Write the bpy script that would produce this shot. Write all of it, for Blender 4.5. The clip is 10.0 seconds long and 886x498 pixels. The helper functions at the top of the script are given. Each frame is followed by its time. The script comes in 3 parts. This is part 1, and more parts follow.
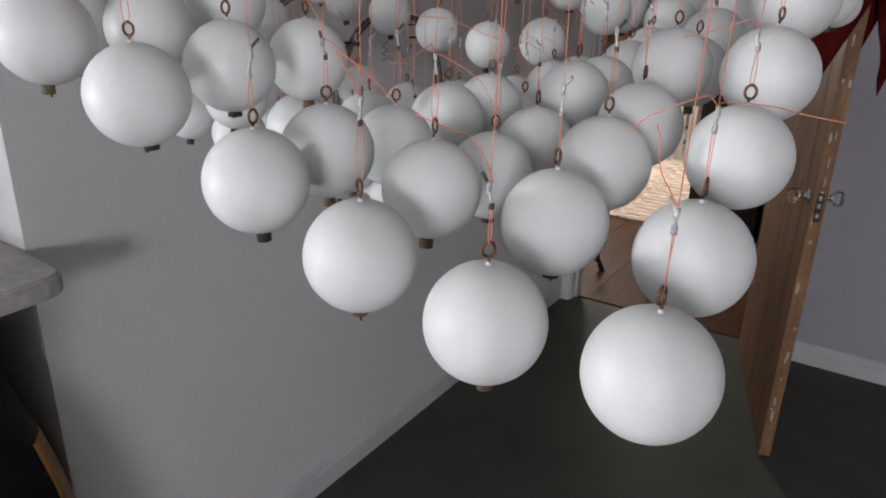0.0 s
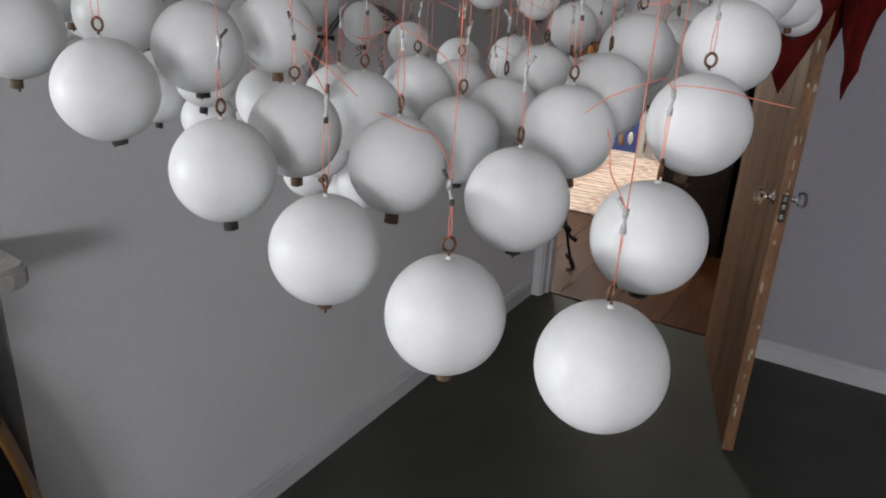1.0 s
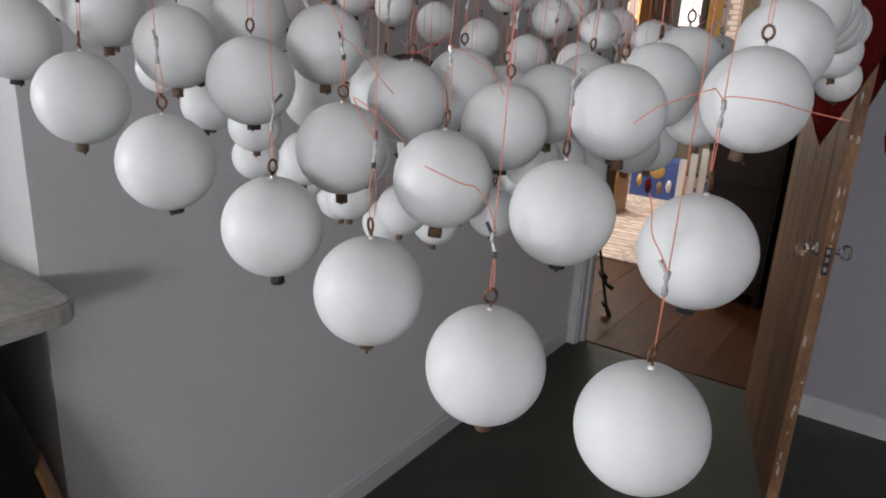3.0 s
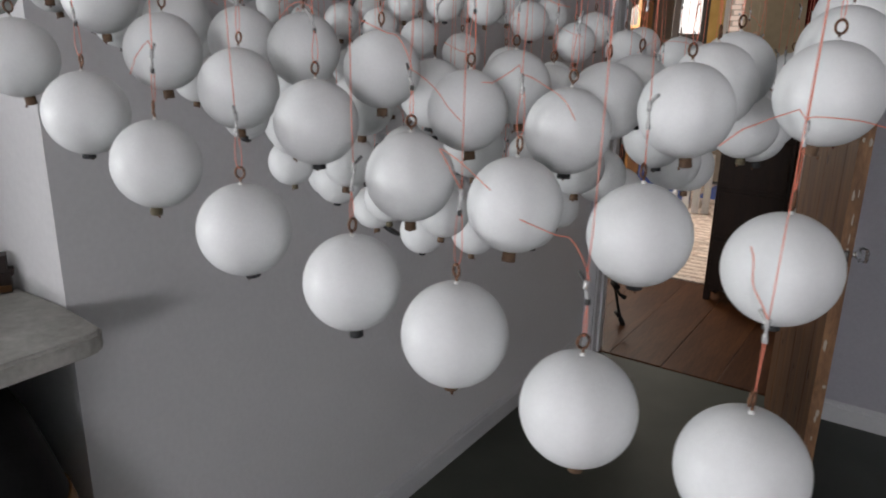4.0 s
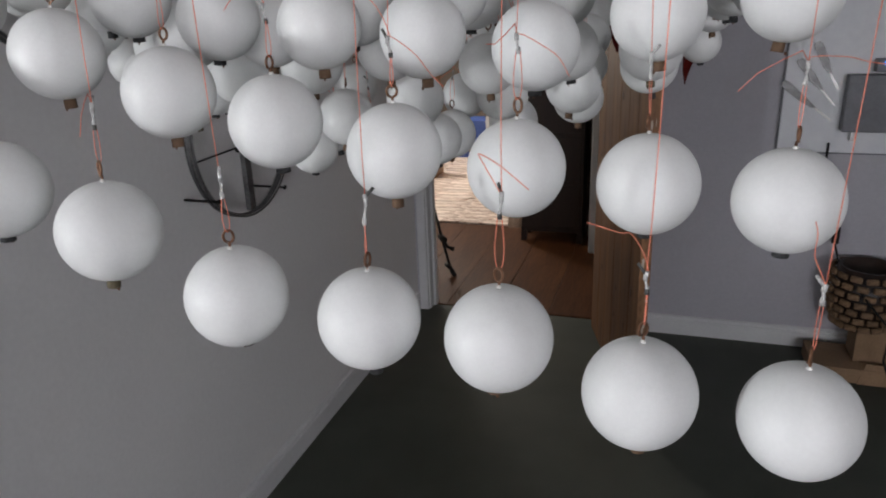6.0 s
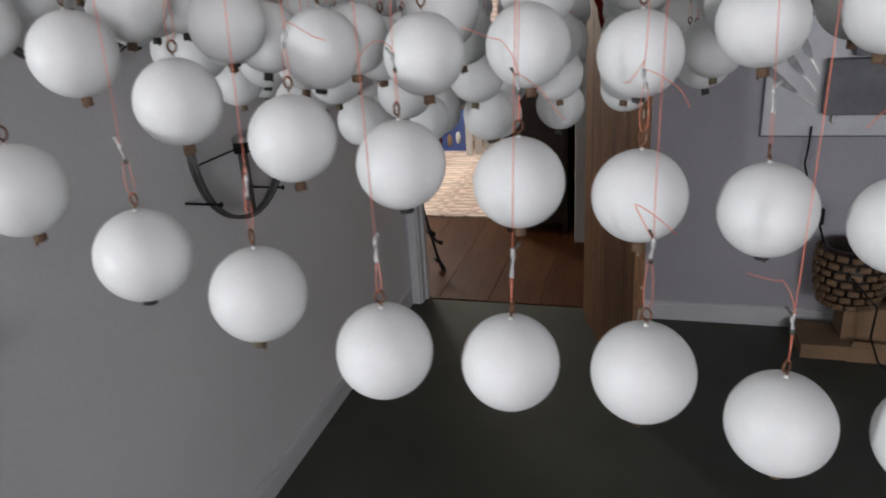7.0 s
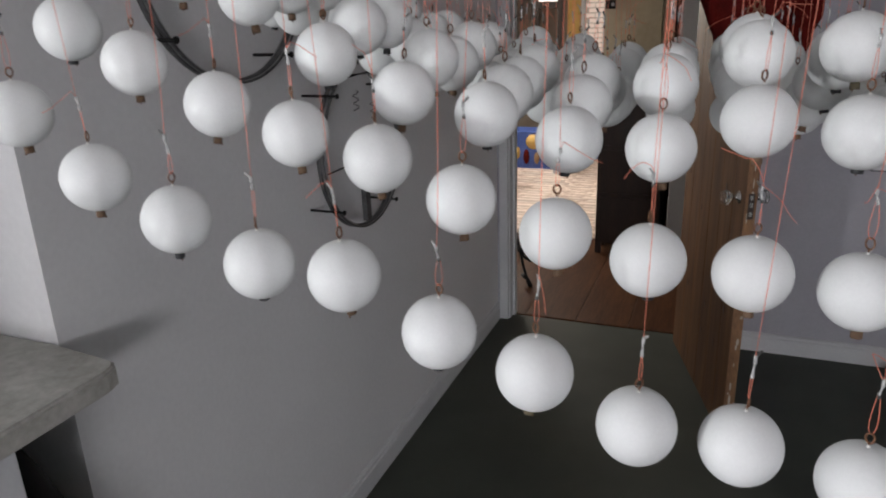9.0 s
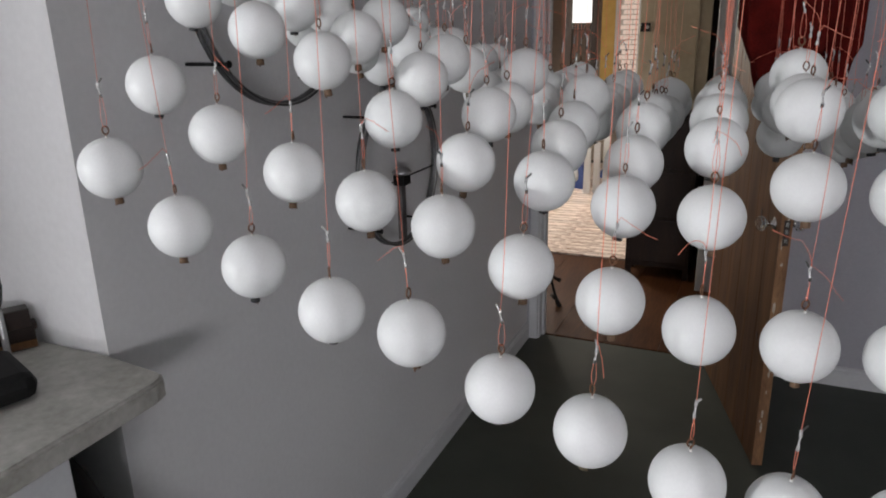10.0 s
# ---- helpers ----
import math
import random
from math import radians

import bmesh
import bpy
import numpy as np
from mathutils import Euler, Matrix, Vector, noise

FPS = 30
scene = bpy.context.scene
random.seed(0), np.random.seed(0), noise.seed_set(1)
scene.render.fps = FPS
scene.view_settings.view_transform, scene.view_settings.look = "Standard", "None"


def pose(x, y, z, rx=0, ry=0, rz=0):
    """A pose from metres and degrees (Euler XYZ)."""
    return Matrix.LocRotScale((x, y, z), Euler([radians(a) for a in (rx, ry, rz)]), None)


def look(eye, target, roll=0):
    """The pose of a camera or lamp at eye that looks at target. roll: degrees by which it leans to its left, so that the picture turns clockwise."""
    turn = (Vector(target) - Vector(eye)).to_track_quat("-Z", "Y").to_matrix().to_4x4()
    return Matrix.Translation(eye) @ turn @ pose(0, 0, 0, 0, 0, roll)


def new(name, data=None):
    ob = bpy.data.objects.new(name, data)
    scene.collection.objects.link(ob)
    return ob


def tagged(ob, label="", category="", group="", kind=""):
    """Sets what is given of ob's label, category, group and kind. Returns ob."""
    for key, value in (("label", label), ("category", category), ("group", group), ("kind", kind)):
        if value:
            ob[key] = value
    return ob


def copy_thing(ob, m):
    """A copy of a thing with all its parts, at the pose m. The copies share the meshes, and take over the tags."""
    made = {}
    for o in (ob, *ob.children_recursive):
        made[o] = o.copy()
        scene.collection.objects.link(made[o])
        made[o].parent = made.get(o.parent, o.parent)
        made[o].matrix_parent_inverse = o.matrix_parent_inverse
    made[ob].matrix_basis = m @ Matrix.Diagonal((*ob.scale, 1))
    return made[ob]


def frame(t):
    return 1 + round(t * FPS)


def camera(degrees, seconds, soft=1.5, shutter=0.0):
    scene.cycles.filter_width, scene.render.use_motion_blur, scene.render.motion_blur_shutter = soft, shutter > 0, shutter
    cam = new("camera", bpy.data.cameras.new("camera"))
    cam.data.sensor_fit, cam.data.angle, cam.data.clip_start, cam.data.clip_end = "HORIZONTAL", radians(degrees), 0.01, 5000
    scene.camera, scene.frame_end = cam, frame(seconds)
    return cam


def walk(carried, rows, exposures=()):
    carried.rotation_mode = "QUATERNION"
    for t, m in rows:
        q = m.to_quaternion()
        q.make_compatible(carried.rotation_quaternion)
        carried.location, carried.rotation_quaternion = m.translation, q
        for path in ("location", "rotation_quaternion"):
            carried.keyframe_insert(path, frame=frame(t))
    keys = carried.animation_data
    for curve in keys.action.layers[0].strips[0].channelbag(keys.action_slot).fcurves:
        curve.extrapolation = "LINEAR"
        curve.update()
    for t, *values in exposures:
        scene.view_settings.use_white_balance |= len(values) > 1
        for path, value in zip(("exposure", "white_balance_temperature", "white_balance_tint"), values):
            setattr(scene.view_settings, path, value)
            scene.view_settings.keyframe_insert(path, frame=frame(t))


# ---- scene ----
cam = camera(63.5, 10.0, soft=1.9, shutter=0.4)
PATH = [
    (0, pose(1.4697, -0.0086, 1.7163, 69.02, -1.30, 33.26)),
    (0.5, pose(1.4725, -0.0131, 1.7200, 69.21, -1.28, 33.24)),
    (1, pose(1.4788, -0.0137, 1.7233, 68.65, -2.74, 31.54)),
    (1.5, pose(1.4853, -0.0156, 1.7287, 69.40, -3.06, 31.14)),
    (2, pose(1.4816, -0.0174, 1.7295, 70.07, -2.48, 33.94)),
    (3.5, pose(1.4731, -0.0231, 1.7276, 72.65, -2.83, 34.76)),
    (4, pose(1.4487, -0.0437, 1.7370, 73.12, -1.04, 34.38)),
    (4.5, pose(1.4122, -0.0619, 1.7377, 72.32, -0.34, 30.08)),
    (5, pose(1.3980, -0.0650, 1.7265, 72.36, 0.27, 25.58)),
    (5.2, pose(1.3906, -0.0693, 1.7253, 71.41, 0.58, 24.12)),
    (6.5, pose(1.3099, -0.0817, 1.7192, 70.15, 2.82, 15.26)),
    (7, pose(1.2686, -0.1070, 1.7325, 69.75, 3.19, 15.06)),
    (7.5, pose(1.2345, -0.1387, 1.7467, 70.04, 3.55, 17.08)),
    (8, pose(1.2133, -0.1656, 1.7515, 70.24, 2.75, 19.46)),
    (8.5, pose(1.1972, -0.1862, 1.7557, 70.42, 2.45, 21.00)),
    (9, pose(1.1783, -0.2108, 1.7679, 71.13, 1.86, 21.52)),
    (9.5, pose(1.1591, -0.2312, 1.7787, 71.75, 1.56, 23.08)),
    (10, pose(1.1623, -0.2426, 1.7912, 72.44, 1.24, 23.90)),
]
EXPOSURE = ((0, 0.02), (2, 0.0), (3.5, -0.16), (4.5, -0.25), (5.2, -0.29), (6.5, -0.16), (8, -0.17), (10, -0.19))
walk(cam, PATH, EXPOSURE)

# ---- light ----
world = bpy.data.worlds.new("sky")
scene.world = world
world.use_nodes = True
wn = world.node_tree.nodes
sky = wn.new("ShaderNodeTexSky")
sky.sky_type, sky.sun_disc = "NISHITA", False
sky.sun_elevation, sky.sun_rotation = radians(35), radians(200)
world.node_tree.links.new(sky.outputs[0], wn["Background"].inputs[0])
wn["Background"].inputs[1].default_value = 0.10


def area_light(name, m, width, height, watts, colour):
    """Daylight that enters through an opening, and the added fill in the hall."""
    d = bpy.data.lights.new(name, "AREA")
    d.shape, d.size, d.size_y, d.energy, d.color = "RECTANGLE", width, height, watts, colour
    ob = new(name, d)
    ob.matrix_world = m
    return ob


area_light("daylight_south", look((3.5, -5.17, 2.0), (1.0, 1.5, 1.35)), 1.6, 0.8, 124, (0.98, 0.955, 1.0))
area_light("daylight_alcove", look((-0.715, -1.52, 1.60), (1.1, -1.25, 1.55)), 0.21, 0.21, 39, (0.965, 0.975, 1.0))
# added fill that brightens the hall and cream door; no window stands there
area_light("daylight_hall", look((-1.6, 4.55, 1.6), (0.6, 4.6, 1.3)), 0.7, 1.0, 15, (1.0, 0.92, 0.80))
area_light("daylight_far_room", look((-1.45, 6.6, 1.7), (-0.2, 6.4, 0.0)), 1.2, 1.2, 150, (1.0, 0.93, 0.84))


# ---- materials ----
def material(name, dark, light, scale=6.0, rough=0.6, bump=0.1, metal=0.0, stretch=(1, 1, 1), fine=8.0, detail=5.0, spread=(0.35, 0.65), vary=0.0, spec=0.5):
    """Two colours mixed by noise at two scales, with relief."""
    m = bpy.data.materials.new(name)
    m.use_nodes = True
    n, l = m.node_tree.nodes, m.node_tree.links
    b = n["Principled BSDF"]
    tc, mp = n.new("ShaderNodeTexCoord"), n.new("ShaderNodeMapping")
    mp.inputs["Scale"].default_value = stretch
    l.new(tc.outputs["Object"], mp.inputs["Vector"])
    big, small = n.new("ShaderNodeTexNoise"), n.new("ShaderNodeTexNoise")
    for t, s in ((big, scale), (small, scale * fine)):
        t.inputs["Scale"].default_value, t.inputs["Detail"].default_value = s, detail
        l.new(mp.outputs[0], t.inputs["Vector"])
    mix = n.new("ShaderNodeMath")
    mix.operation = "MULTIPLY_ADD"
    l.new(small.outputs[0], mix.inputs[0])
    mix.inputs[1].default_value = 0.4
    half = n.new("ShaderNodeMath")
    half.operation = "MULTIPLY"
    l.new(big.outputs[0], half.inputs[0])
    half.inputs[1].default_value = 0.6
    l.new(half.outputs[0], mix.inputs[2])
    r = n.new("ShaderNodeValToRGB")
    r.color_ramp.elements[0].position, r.color_ramp.elements[1].position = spread
    r.color_ramp.elements[0].color, r.color_ramp.elements[1].color = (*dark, 1), (*light, 1)
    l.new(mix.outputs[0], r.inputs[0])
    colour = r.outputs[0]
    if vary:
        info, hsv = n.new("ShaderNodeObjectInfo"), n.new("ShaderNodeHueSaturation")
        rng = n.new("ShaderNodeMapRange")
        rng.inputs["To Min"].default_value, rng.inputs["To Max"].default_value = 1 - vary, 1 + vary
        l.new(info.outputs["Random"], rng.inputs["Value"])
        l.new(rng.outputs[0], hsv.inputs["Value"])
        l.new(colour, hsv.inputs["Color"])
        colour = hsv.outputs[0]
    l.new(colour, b.inputs["Base Color"])
    b.inputs["Roughness"].default_value, b.inputs["Metallic"].default_value = rough, metal
    b.inputs["Specular IOR Level"].default_value = spec
    if bump:
        bp = n.new("ShaderNodeBump")
        bp.inputs["Strength"].default_value, bp.inputs["Distance"].default_value = bump, 0.002
        l.new(mix.outputs[0], bp.inputs["Height"])
        l.new(bp.outputs[0], b.inputs["Normal"])
    return m


def glow(name, colour, strength):
    m = bpy.data.materials.new(name)
    m.use_nodes = True
    b = m.node_tree.nodes["Principled BSDF"]
    b.inputs["Base Color"].default_value = (0, 0, 0, 1)
    b.inputs["Emission Color"].default_value = (*colour, 1)
    b.inputs["Emission Strength"].default_value = strength
    return m


def clear_glass(name, tint=(1, 1, 1), rough=0.0):
    m = bpy.data.materials.new(name)
    m.use_nodes = True
    b = m.node_tree.nodes["Principled BSDF"]
    b.inputs["Base Color"].default_value = (*tint, 1)
    b.inputs["Roughness"].default_value, b.inputs["Transmission Weight"].default_value, b.inputs["IOR"].default_value = rough, 1.0, 1.5
    return m


BALL = material("white_celluloid", (0.72, 0.735, 0.735), (0.77, 0.785, 0.785), 30, 0.42, 0.012, fine=14, vary=0.03, spec=0.35)
shell_bsdf = BALL.node_tree.nodes["Principled BSDF"]
shell_bsdf.inputs["Subsurface Weight"].default_value = 0.25
shell_bsdf.inputs["Subsurface Radius"].default_value = (1.0, 0.97, 1.0)
shell_bsdf.inputs["Subsurface Scale"].default_value = 0.004
WIRE = material("tarnished_copper_wire", (0.07, 0.034, 0.02), (0.22, 0.11, 0.06), 400, 0.45, 0.1, 0.6)
COLLAR = material("white_glue_bead", (0.6, 0.6, 0.58), (0.75, 0.75, 0.73), 300, 0.4, 0.1)
PLUGS = [material("plug_" + n, d, c, 260, 0.75, 0.3) for n, d, c in (
    ("brown", (0.085, 0.048, 0.026), (0.16, 0.095, 0.055)), ("black", (0.012, 0.013, 0.014), (0.035, 0.036, 0.038)),
    ("olive", (0.085, 0.07, 0.042), (0.15, 0.125, 0.075)), ("red", (0.10, 0.035, 0.028), (0.17, 0.07, 0.055)))]
CORD = material("orange_red_cord", (0.68, 0.16, 0.095), (0.88, 0.30, 0.20), 500, 0.6, 0.1, vary=0.12)
CRIMP = material("crimped_aluminium", (0.50, 0.50, 0.50), (0.92, 0.92, 0.91), 420, 0.25, 0.6, 0.5)
TAPE = material("dark_tail_end", (0.03, 0.03, 0.03), (0.09, 0.09, 0.085), 200, 0.5, 0.1)
PAINT = material("grey_white_wall_paint", (0.665, 0.665, 0.672), (0.735, 0.735, 0.742), 1.1, 0.75, 0.10, fine=60)
LILAC = material("lilac_grey_wall_paint", (0.375, 0.37, 0.41), (0.43, 0.425, 0.465), 1.3, 0.75, 0.10, fine=60)
TRIM = material("off_white_gloss_paint", (0.55, 0.56, 0.58), (0.63, 0.64, 0.65), 3, 0.42, 0.08, fine=30)
CEIL = material("white_ceiling_paint", (0.68, 0.68, 0.68), (0.75, 0.75, 0.74), 2, 0.9, 0.05)
LINO = material("dark_green_grey_floor", (0.034, 0.039, 0.030), (0.054, 0.060, 0.047), 3.5, 0.62, 0.12, fine=70)
SLATE = material("worn_stone_slab", (0.30, 0.29, 0.26), (0.50, 0.49, 0.46), 7, 0.6, 0.25, fine=9)
PINE = material("stripped_pine", (0.085, 0.034, 0.012), (0.19, 0.086, 0.032), 2.2, 0.55, 0.25, stretch=(4.5, 4.5, 0.5), fine=4, spec=0.3)
PINE_EDGE = material("worn_pine_edge", (0.11, 0.048, 0.018), (0.28, 0.145, 0.064), 5, 0.6, 0.4, stretch=(5, 5, 1.2), fine=6)
KNOT = material("pine_knot", (0.03, 0.012, 0.006), (0.075, 0.03, 0.014), 60, 0.55, 0.2)
OLD_PAINT = material("old_white_paint_residue", (0.30, 0.25, 0.19), (0.55, 0.50, 0.43), 40, 0.6, 0.5)
BOARD = material("brown_floor_board", (0.046, 0.0150, 0.0052), (0.110, 0.043, 0.0160), 2.0, 0.5, 0.2, stretch=(6, 0.8, 6), fine=6, vary=0.14, spec=0.2)
PALE = material("pale_worn_floor_board", (0.30, 0.20, 0.15), (0.78, 0.68, 0.61), 4.0, 0.55, 0.3, stretch=(1.8, 5, 4), fine=3, spread=(0.41, 0.57), vary=0.16)
DARKWOOD = material("dark_stained_wood", (0.009, 0.004, 0.003), (0.026, 0.012, 0.007), 3, 0.45, 0.15, stretch=(5, 5, 0.8))
AMBER = material("amber_varnished_wood", (0.19, 0.085, 0.022), (0.34, 0.165, 0.05), 3, 0.4, 0.15, stretch=(6, 6, 0.6))
TAWNY = material("dark_amber_wood", (0.085, 0.036, 0.010), (0.16, 0.072, 0.022), 3, 0.45, 0.15, stretch=(6, 6, 0.6))
BLACK = material("matt_black", (0.006, 0.006, 0.006), (0.012, 0.012, 0.012), 20, 0.6, 0.1, spec=0.2)
RUBBER = material("grey_black_rim", (0.06, 0.061, 0.062), (0.15, 0.151, 0.154), 14, 0.4, 0.1, 0.4)
STEEL = material("brushed_steel", (0.32, 0.32, 0.32), (0.55, 0.55, 0.55), 30, 0.35, 0.1, 0.9)
CHROME = material("old_chrome", (0.45, 0.45, 0.44), (0.75, 0.75, 0.73), 60, 0.2, 0.1, 1.0)
RED = material("dark_red_felt", (0.035, 0.0025, 0.002), (0.11, 0.007, 0.005), 12, 0.9, 0.3, fine=20, spec=0.1)
CREAM = material("cream_door_paint", (0.50, 0.42, 0.29), (0.62, 0.54, 0.40), 3, 0.5, 0.1)
OCHRE = material("ochre_wall_paint", (0.48, 0.30, 0.08), (0.60, 0.40, 0.13), 2, 0.7, 0.1)
HALL = material("warm_grey_hall_paint", (0.24, 0.20, 0.165), (0.31, 0.26, 0.215), 2, 0.8, 0.1)
CARD = material("brown_cardboard", (0.20, 0.125, 0.07), (0.28, 0.18, 0.105), 5, 0.85, 0.15, fine=20)
WICKER = material("brown_wicker", (0.095, 0.055, 0.028), (0.23, 0.14, 0.075), 60, 0.7, 0.3, vary=0.2)
BLUE = material("deep_blue_paint", (0.03, 0.06, 0.22), (0.06, 0.11, 0.33), 6, 0.6, 0.1)
TOOL = material("grey_tool_steel", (0.10, 0.10, 0.105), (0.20, 0.20, 0.205), 30, 0.4, 0.1, 0.6)
BOARDWHITE = material("pale_blue_white_board", (0.60, 0.62, 0.66), (0.68, 0.70, 0.73), 4, 0.5, 0.05)
BOXGREY = material("slate_grey_plastic", (0.12, 0.125, 0.14), (0.16, 0.165, 0.185), 10, 0.55, 0.08)
GLASS = clear_glass("knob_glass", (0.93, 0.95, 0.94))
PANE = clear_glass("window_glass")
LED = glow("blue_indicator", (0.06, 0.32, 1.0), 1.6)
OUTSIDE = glow("bright_daylight", (1.0, 0.96, 0.92), 1.6)


# ---- shape helpers ----
def box(bm, x0, x1, y0, y1, z0, z1, bevel=0.0):
    """A bevelled box between two corners, added to bm."""
    r = bmesh.ops.create_cube(bm, size=1.0, matrix=Matrix.Translation(((x0 + x1) / 2, (y0 + y1) / 2, (z0 + z1) / 2)) @ Matrix.Diagonal((x1 - x0, y1 - y0, z1 - z0, 1)))
    if bevel:
        edges = list({e for v in r["verts"] for e in v.link_edges})
        bmesh.ops.bevel(bm, geom=edges, offset=bevel, segments=2, affect="EDGES", profile=0.5)
    return bm


def tube(bm, pts, r, sides=6, cap=True):
    """A round bar along a line of points."""
    pts = [Vector(p) for p in pts]
    rings, up = [], None
    for i, p in enumerate(pts):
        d = (pts[min(i + 1, len(pts) - 1)] - pts[max(i - 1, 0)]).normalized()
        if up is None:
            up = d.orthogonal().normalized()
        up = (up - d * up.dot(d)).normalized()
        side = d.cross(up)
        rr = r[i] if isinstance(r, (list, tuple)) else r
        rings.append([bm.verts.new(p + rr * (math.cos(a) * up + math.sin(a) * side)) for a in [2 * math.pi * k / sides for k in range(sides)]])
    for a, b in zip(rings, rings[1:]):
        for k in range(sides):
            f = bm.faces.new((a[k], a[(k + 1) % sides], b[(k + 1) % sides], b[k]))
            f.smooth = True
    if cap:
        bm.faces.new(list(reversed(rings[0])))
        bm.faces.new(rings[-1])
    return bm


def lathe(bm, profile, sides=32, m=Matrix()):
    """Turns (radius, height) pairs about z; the first and last close to a point where the radius is 0."""
    rings = []
    for r, z in profile:
        if r < 1e-6:
            rings.append([bm.verts.new(m @ Vector((0, 0, z)))])
        else:
            rings.append([bm.verts.new(m @ Vector((r * math.cos(2 * math.pi * k / sides), r * math.sin(2 * math.pi * k / sides), z))) for k in range(sides)])
    for a, b in zip(rings, rings[1:]):
        for k in range(sides):
            k2 = (k + 1) % sides
            v = [a[k % len(a)], a[k2 % len(a)], b[k2 % len(b)], b[k % len(b)]]
            v = [q for i, q in enumerate(v) if q not in v[:i]]
            if len(v) > 2:
                bm.faces.new(v).smooth = True
    return bm


def prism(bm, outline, m, depth):
    """A flat outline of (x, y) pairs, pulled to a depth along z, placed by m."""
    a = [bm.verts.new(m @ Vector((x, y, 0))) for x, y in outline]
    b = [bm.verts.new(m @ Vector((x, y, depth))) for x, y in outline]
    bm.faces.new(list(reversed(a)))
    bm.faces.new(b)
    for i in range(len(a)):
        bm.faces.new((a[i], a[(i + 1) % len(a)], b[(i + 1) % len(a)], b[i]))
    return bm


def part(name, bm, mat, parent=None, label=""):
    me = bpy.data.meshes.new(name)
    bmesh.ops.recalc_face_normals(bm, faces=bm.faces)
    bm.to_mesh(me)
    bm.free()
    me.materials.append(mat)
    ob = new(name, me)
    if parent is not None:
        ob.parent = parent
    if label:
        tagged(ob, label)
    return ob


def piece(name, me, parent, m):
    """One of many alike pieces that share a mesh."""
    ob = new(name, me)
    ob.parent = parent
    ob.matrix_basis = m
    return ob


def empty(name, m, label, category, group="", kind=""):
    ob = new(name)
    ob.matrix_basis = m
    return tagged(ob, label, category, group, kind)


def B():
    return bmesh.new()


# ---- the room ----
L = 3.52            # inner face of the wall with the door
REVEAL = 0.68       # far side of the alcove
DOOR_X = (0.075, 1.0)


def structure(name, bm, mat, label, category):
    return tagged(part(name, bm, mat), label, category, kind="structure")


structure("floor", box(B(), -0.6, 5.0, -5.0, L + 0.06, -0.12, 0.0), LINO, "dark green-grey sheet floor, slightly dull", "floor")
bm = B()
box(bm, -0.14, 0.0, REVEAL + 0.14, L, 0, 2.5)
box(bm, -0.6, 0.0, REVEAL, REVEAL + 0.14, 0, 2.5)
structure("wall_west", bm, PAINT, "grey-white painted wall with an alcove corner", "wall")
AWIN = (-1.92, -1.12, 1.26, 2.05)
bm = B()
box(bm, -0.72, -0.6, -5.0, AWIN[0], 0, 2.5)
box(bm, -0.72, -0.6, AWIN[1], REVEAL + 0.14, 0, 2.5)
box(bm, -0.72, -0.6, AWIN[0], AWIN[1], 0, AWIN[2])
box(bm, -0.72, -0.6, AWIN[0], AWIN[1], AWIN[3], 2.5)
structure("wall_alcove", bm, PAINT, "pale painted back wall of the alcove with a window", "wall")
bm = B()
box(bm, -0.14, DOOR_X[0] - 0.06, L, L + 0.12, 0, 2.5)
box(bm, DOOR_X[1] + 0.06, 5.0, L, L + 0.12, 0, 2.5)
box(bm, DOOR_X[0] - 0.06, DOOR_X[1] + 0.06, L, L + 0.12, 2.08, 2.5)
structure("wall_north", bm, LILAC, "lilac-grey painted wall with a doorway", "wall")
structure("wall_east", box(B(), 5.0, 5.12, -5.0, L + 0.12, 0, 2.5), PAINT, "grey-white painted wall", "wall")
WIN = (2.60, 4.40, 1.50, 2.46)
bm = B()
box(bm, -0.72, WIN[0], -5.15, -5.0, 0, 2.5)
box(bm, WIN[1], 5.12, -5.15, -5.0, 0, 2.5)
box(bm, WIN[0], WIN[1], -5.15, -5.0, 0, WIN[2])
box(bm, WIN[0], WIN[1], -5.15, -5.0, WIN[3], 2.5)
structure("wall_south", bm, PAINT, "grey-white painted wall with a window", "wall")
structure("ceiling", box(B(), -0.72, 5.12, -5.15, L + 0.12, 2.5, 3.05), CEIL, "plain white ceiling", "ceiling")
win = structure("window_1", box(B(), WIN[0] - 0.03, WIN[1] + 0.03, -5.01, -4.94, WIN[2] - 0.035, WIN[2]), TRIM, "white painted sash window with a sill", "window")
bm = B()
for x in (WIN[0], (WIN[0] + WIN[1]) / 2 - 0.02, WIN[1] - 0.05):
    box(bm, x, x + 0.05, -5.12, -5.07, WIN[2], WIN[3], 0.004)
for z in (WIN[2], (WIN[2] + WIN[3]) / 2, WIN[3] - 0.05):
    box(bm, WIN[0], WIN[1], -5.125, -5.075, z, z + 0.05, 0.004)
part("window_frame", bm, TRIM, win)
pane = part("pane", box(B(), WIN[0], WIN[1], -5.10, -5.096, WIN[2], WIN[3]), PANE, win)
pane.visible_shadow = False
win = structure("window_4", box(B(), -0.625, -0.57, AWIN[0] - 0.03, AWIN[1] + 0.03, AWIN[2] - 0.03, AWIN[2]), TRIM, "white painted window over the alcove shelf", "window")
bm = B()
for y in (AWIN[0], AWIN[1] - 0.045):
    box(bm, -0.70, -0.67, y, y + 0.045, AWIN[2], AWIN[3], 0.004)
for z in (AWIN[2], AWIN[3] - 0.045):
    box(bm, -0.703, -0.673, AWIN[0], AWIN[1], z, z + 0.045, 0.004)
part("window_frame", bm, TRIM, win)
pane = part("pane", box(B(), -0.69, -0.686, AWIN[0], AWIN[1], AWIN[2], AWIN[3]), PANE, win)
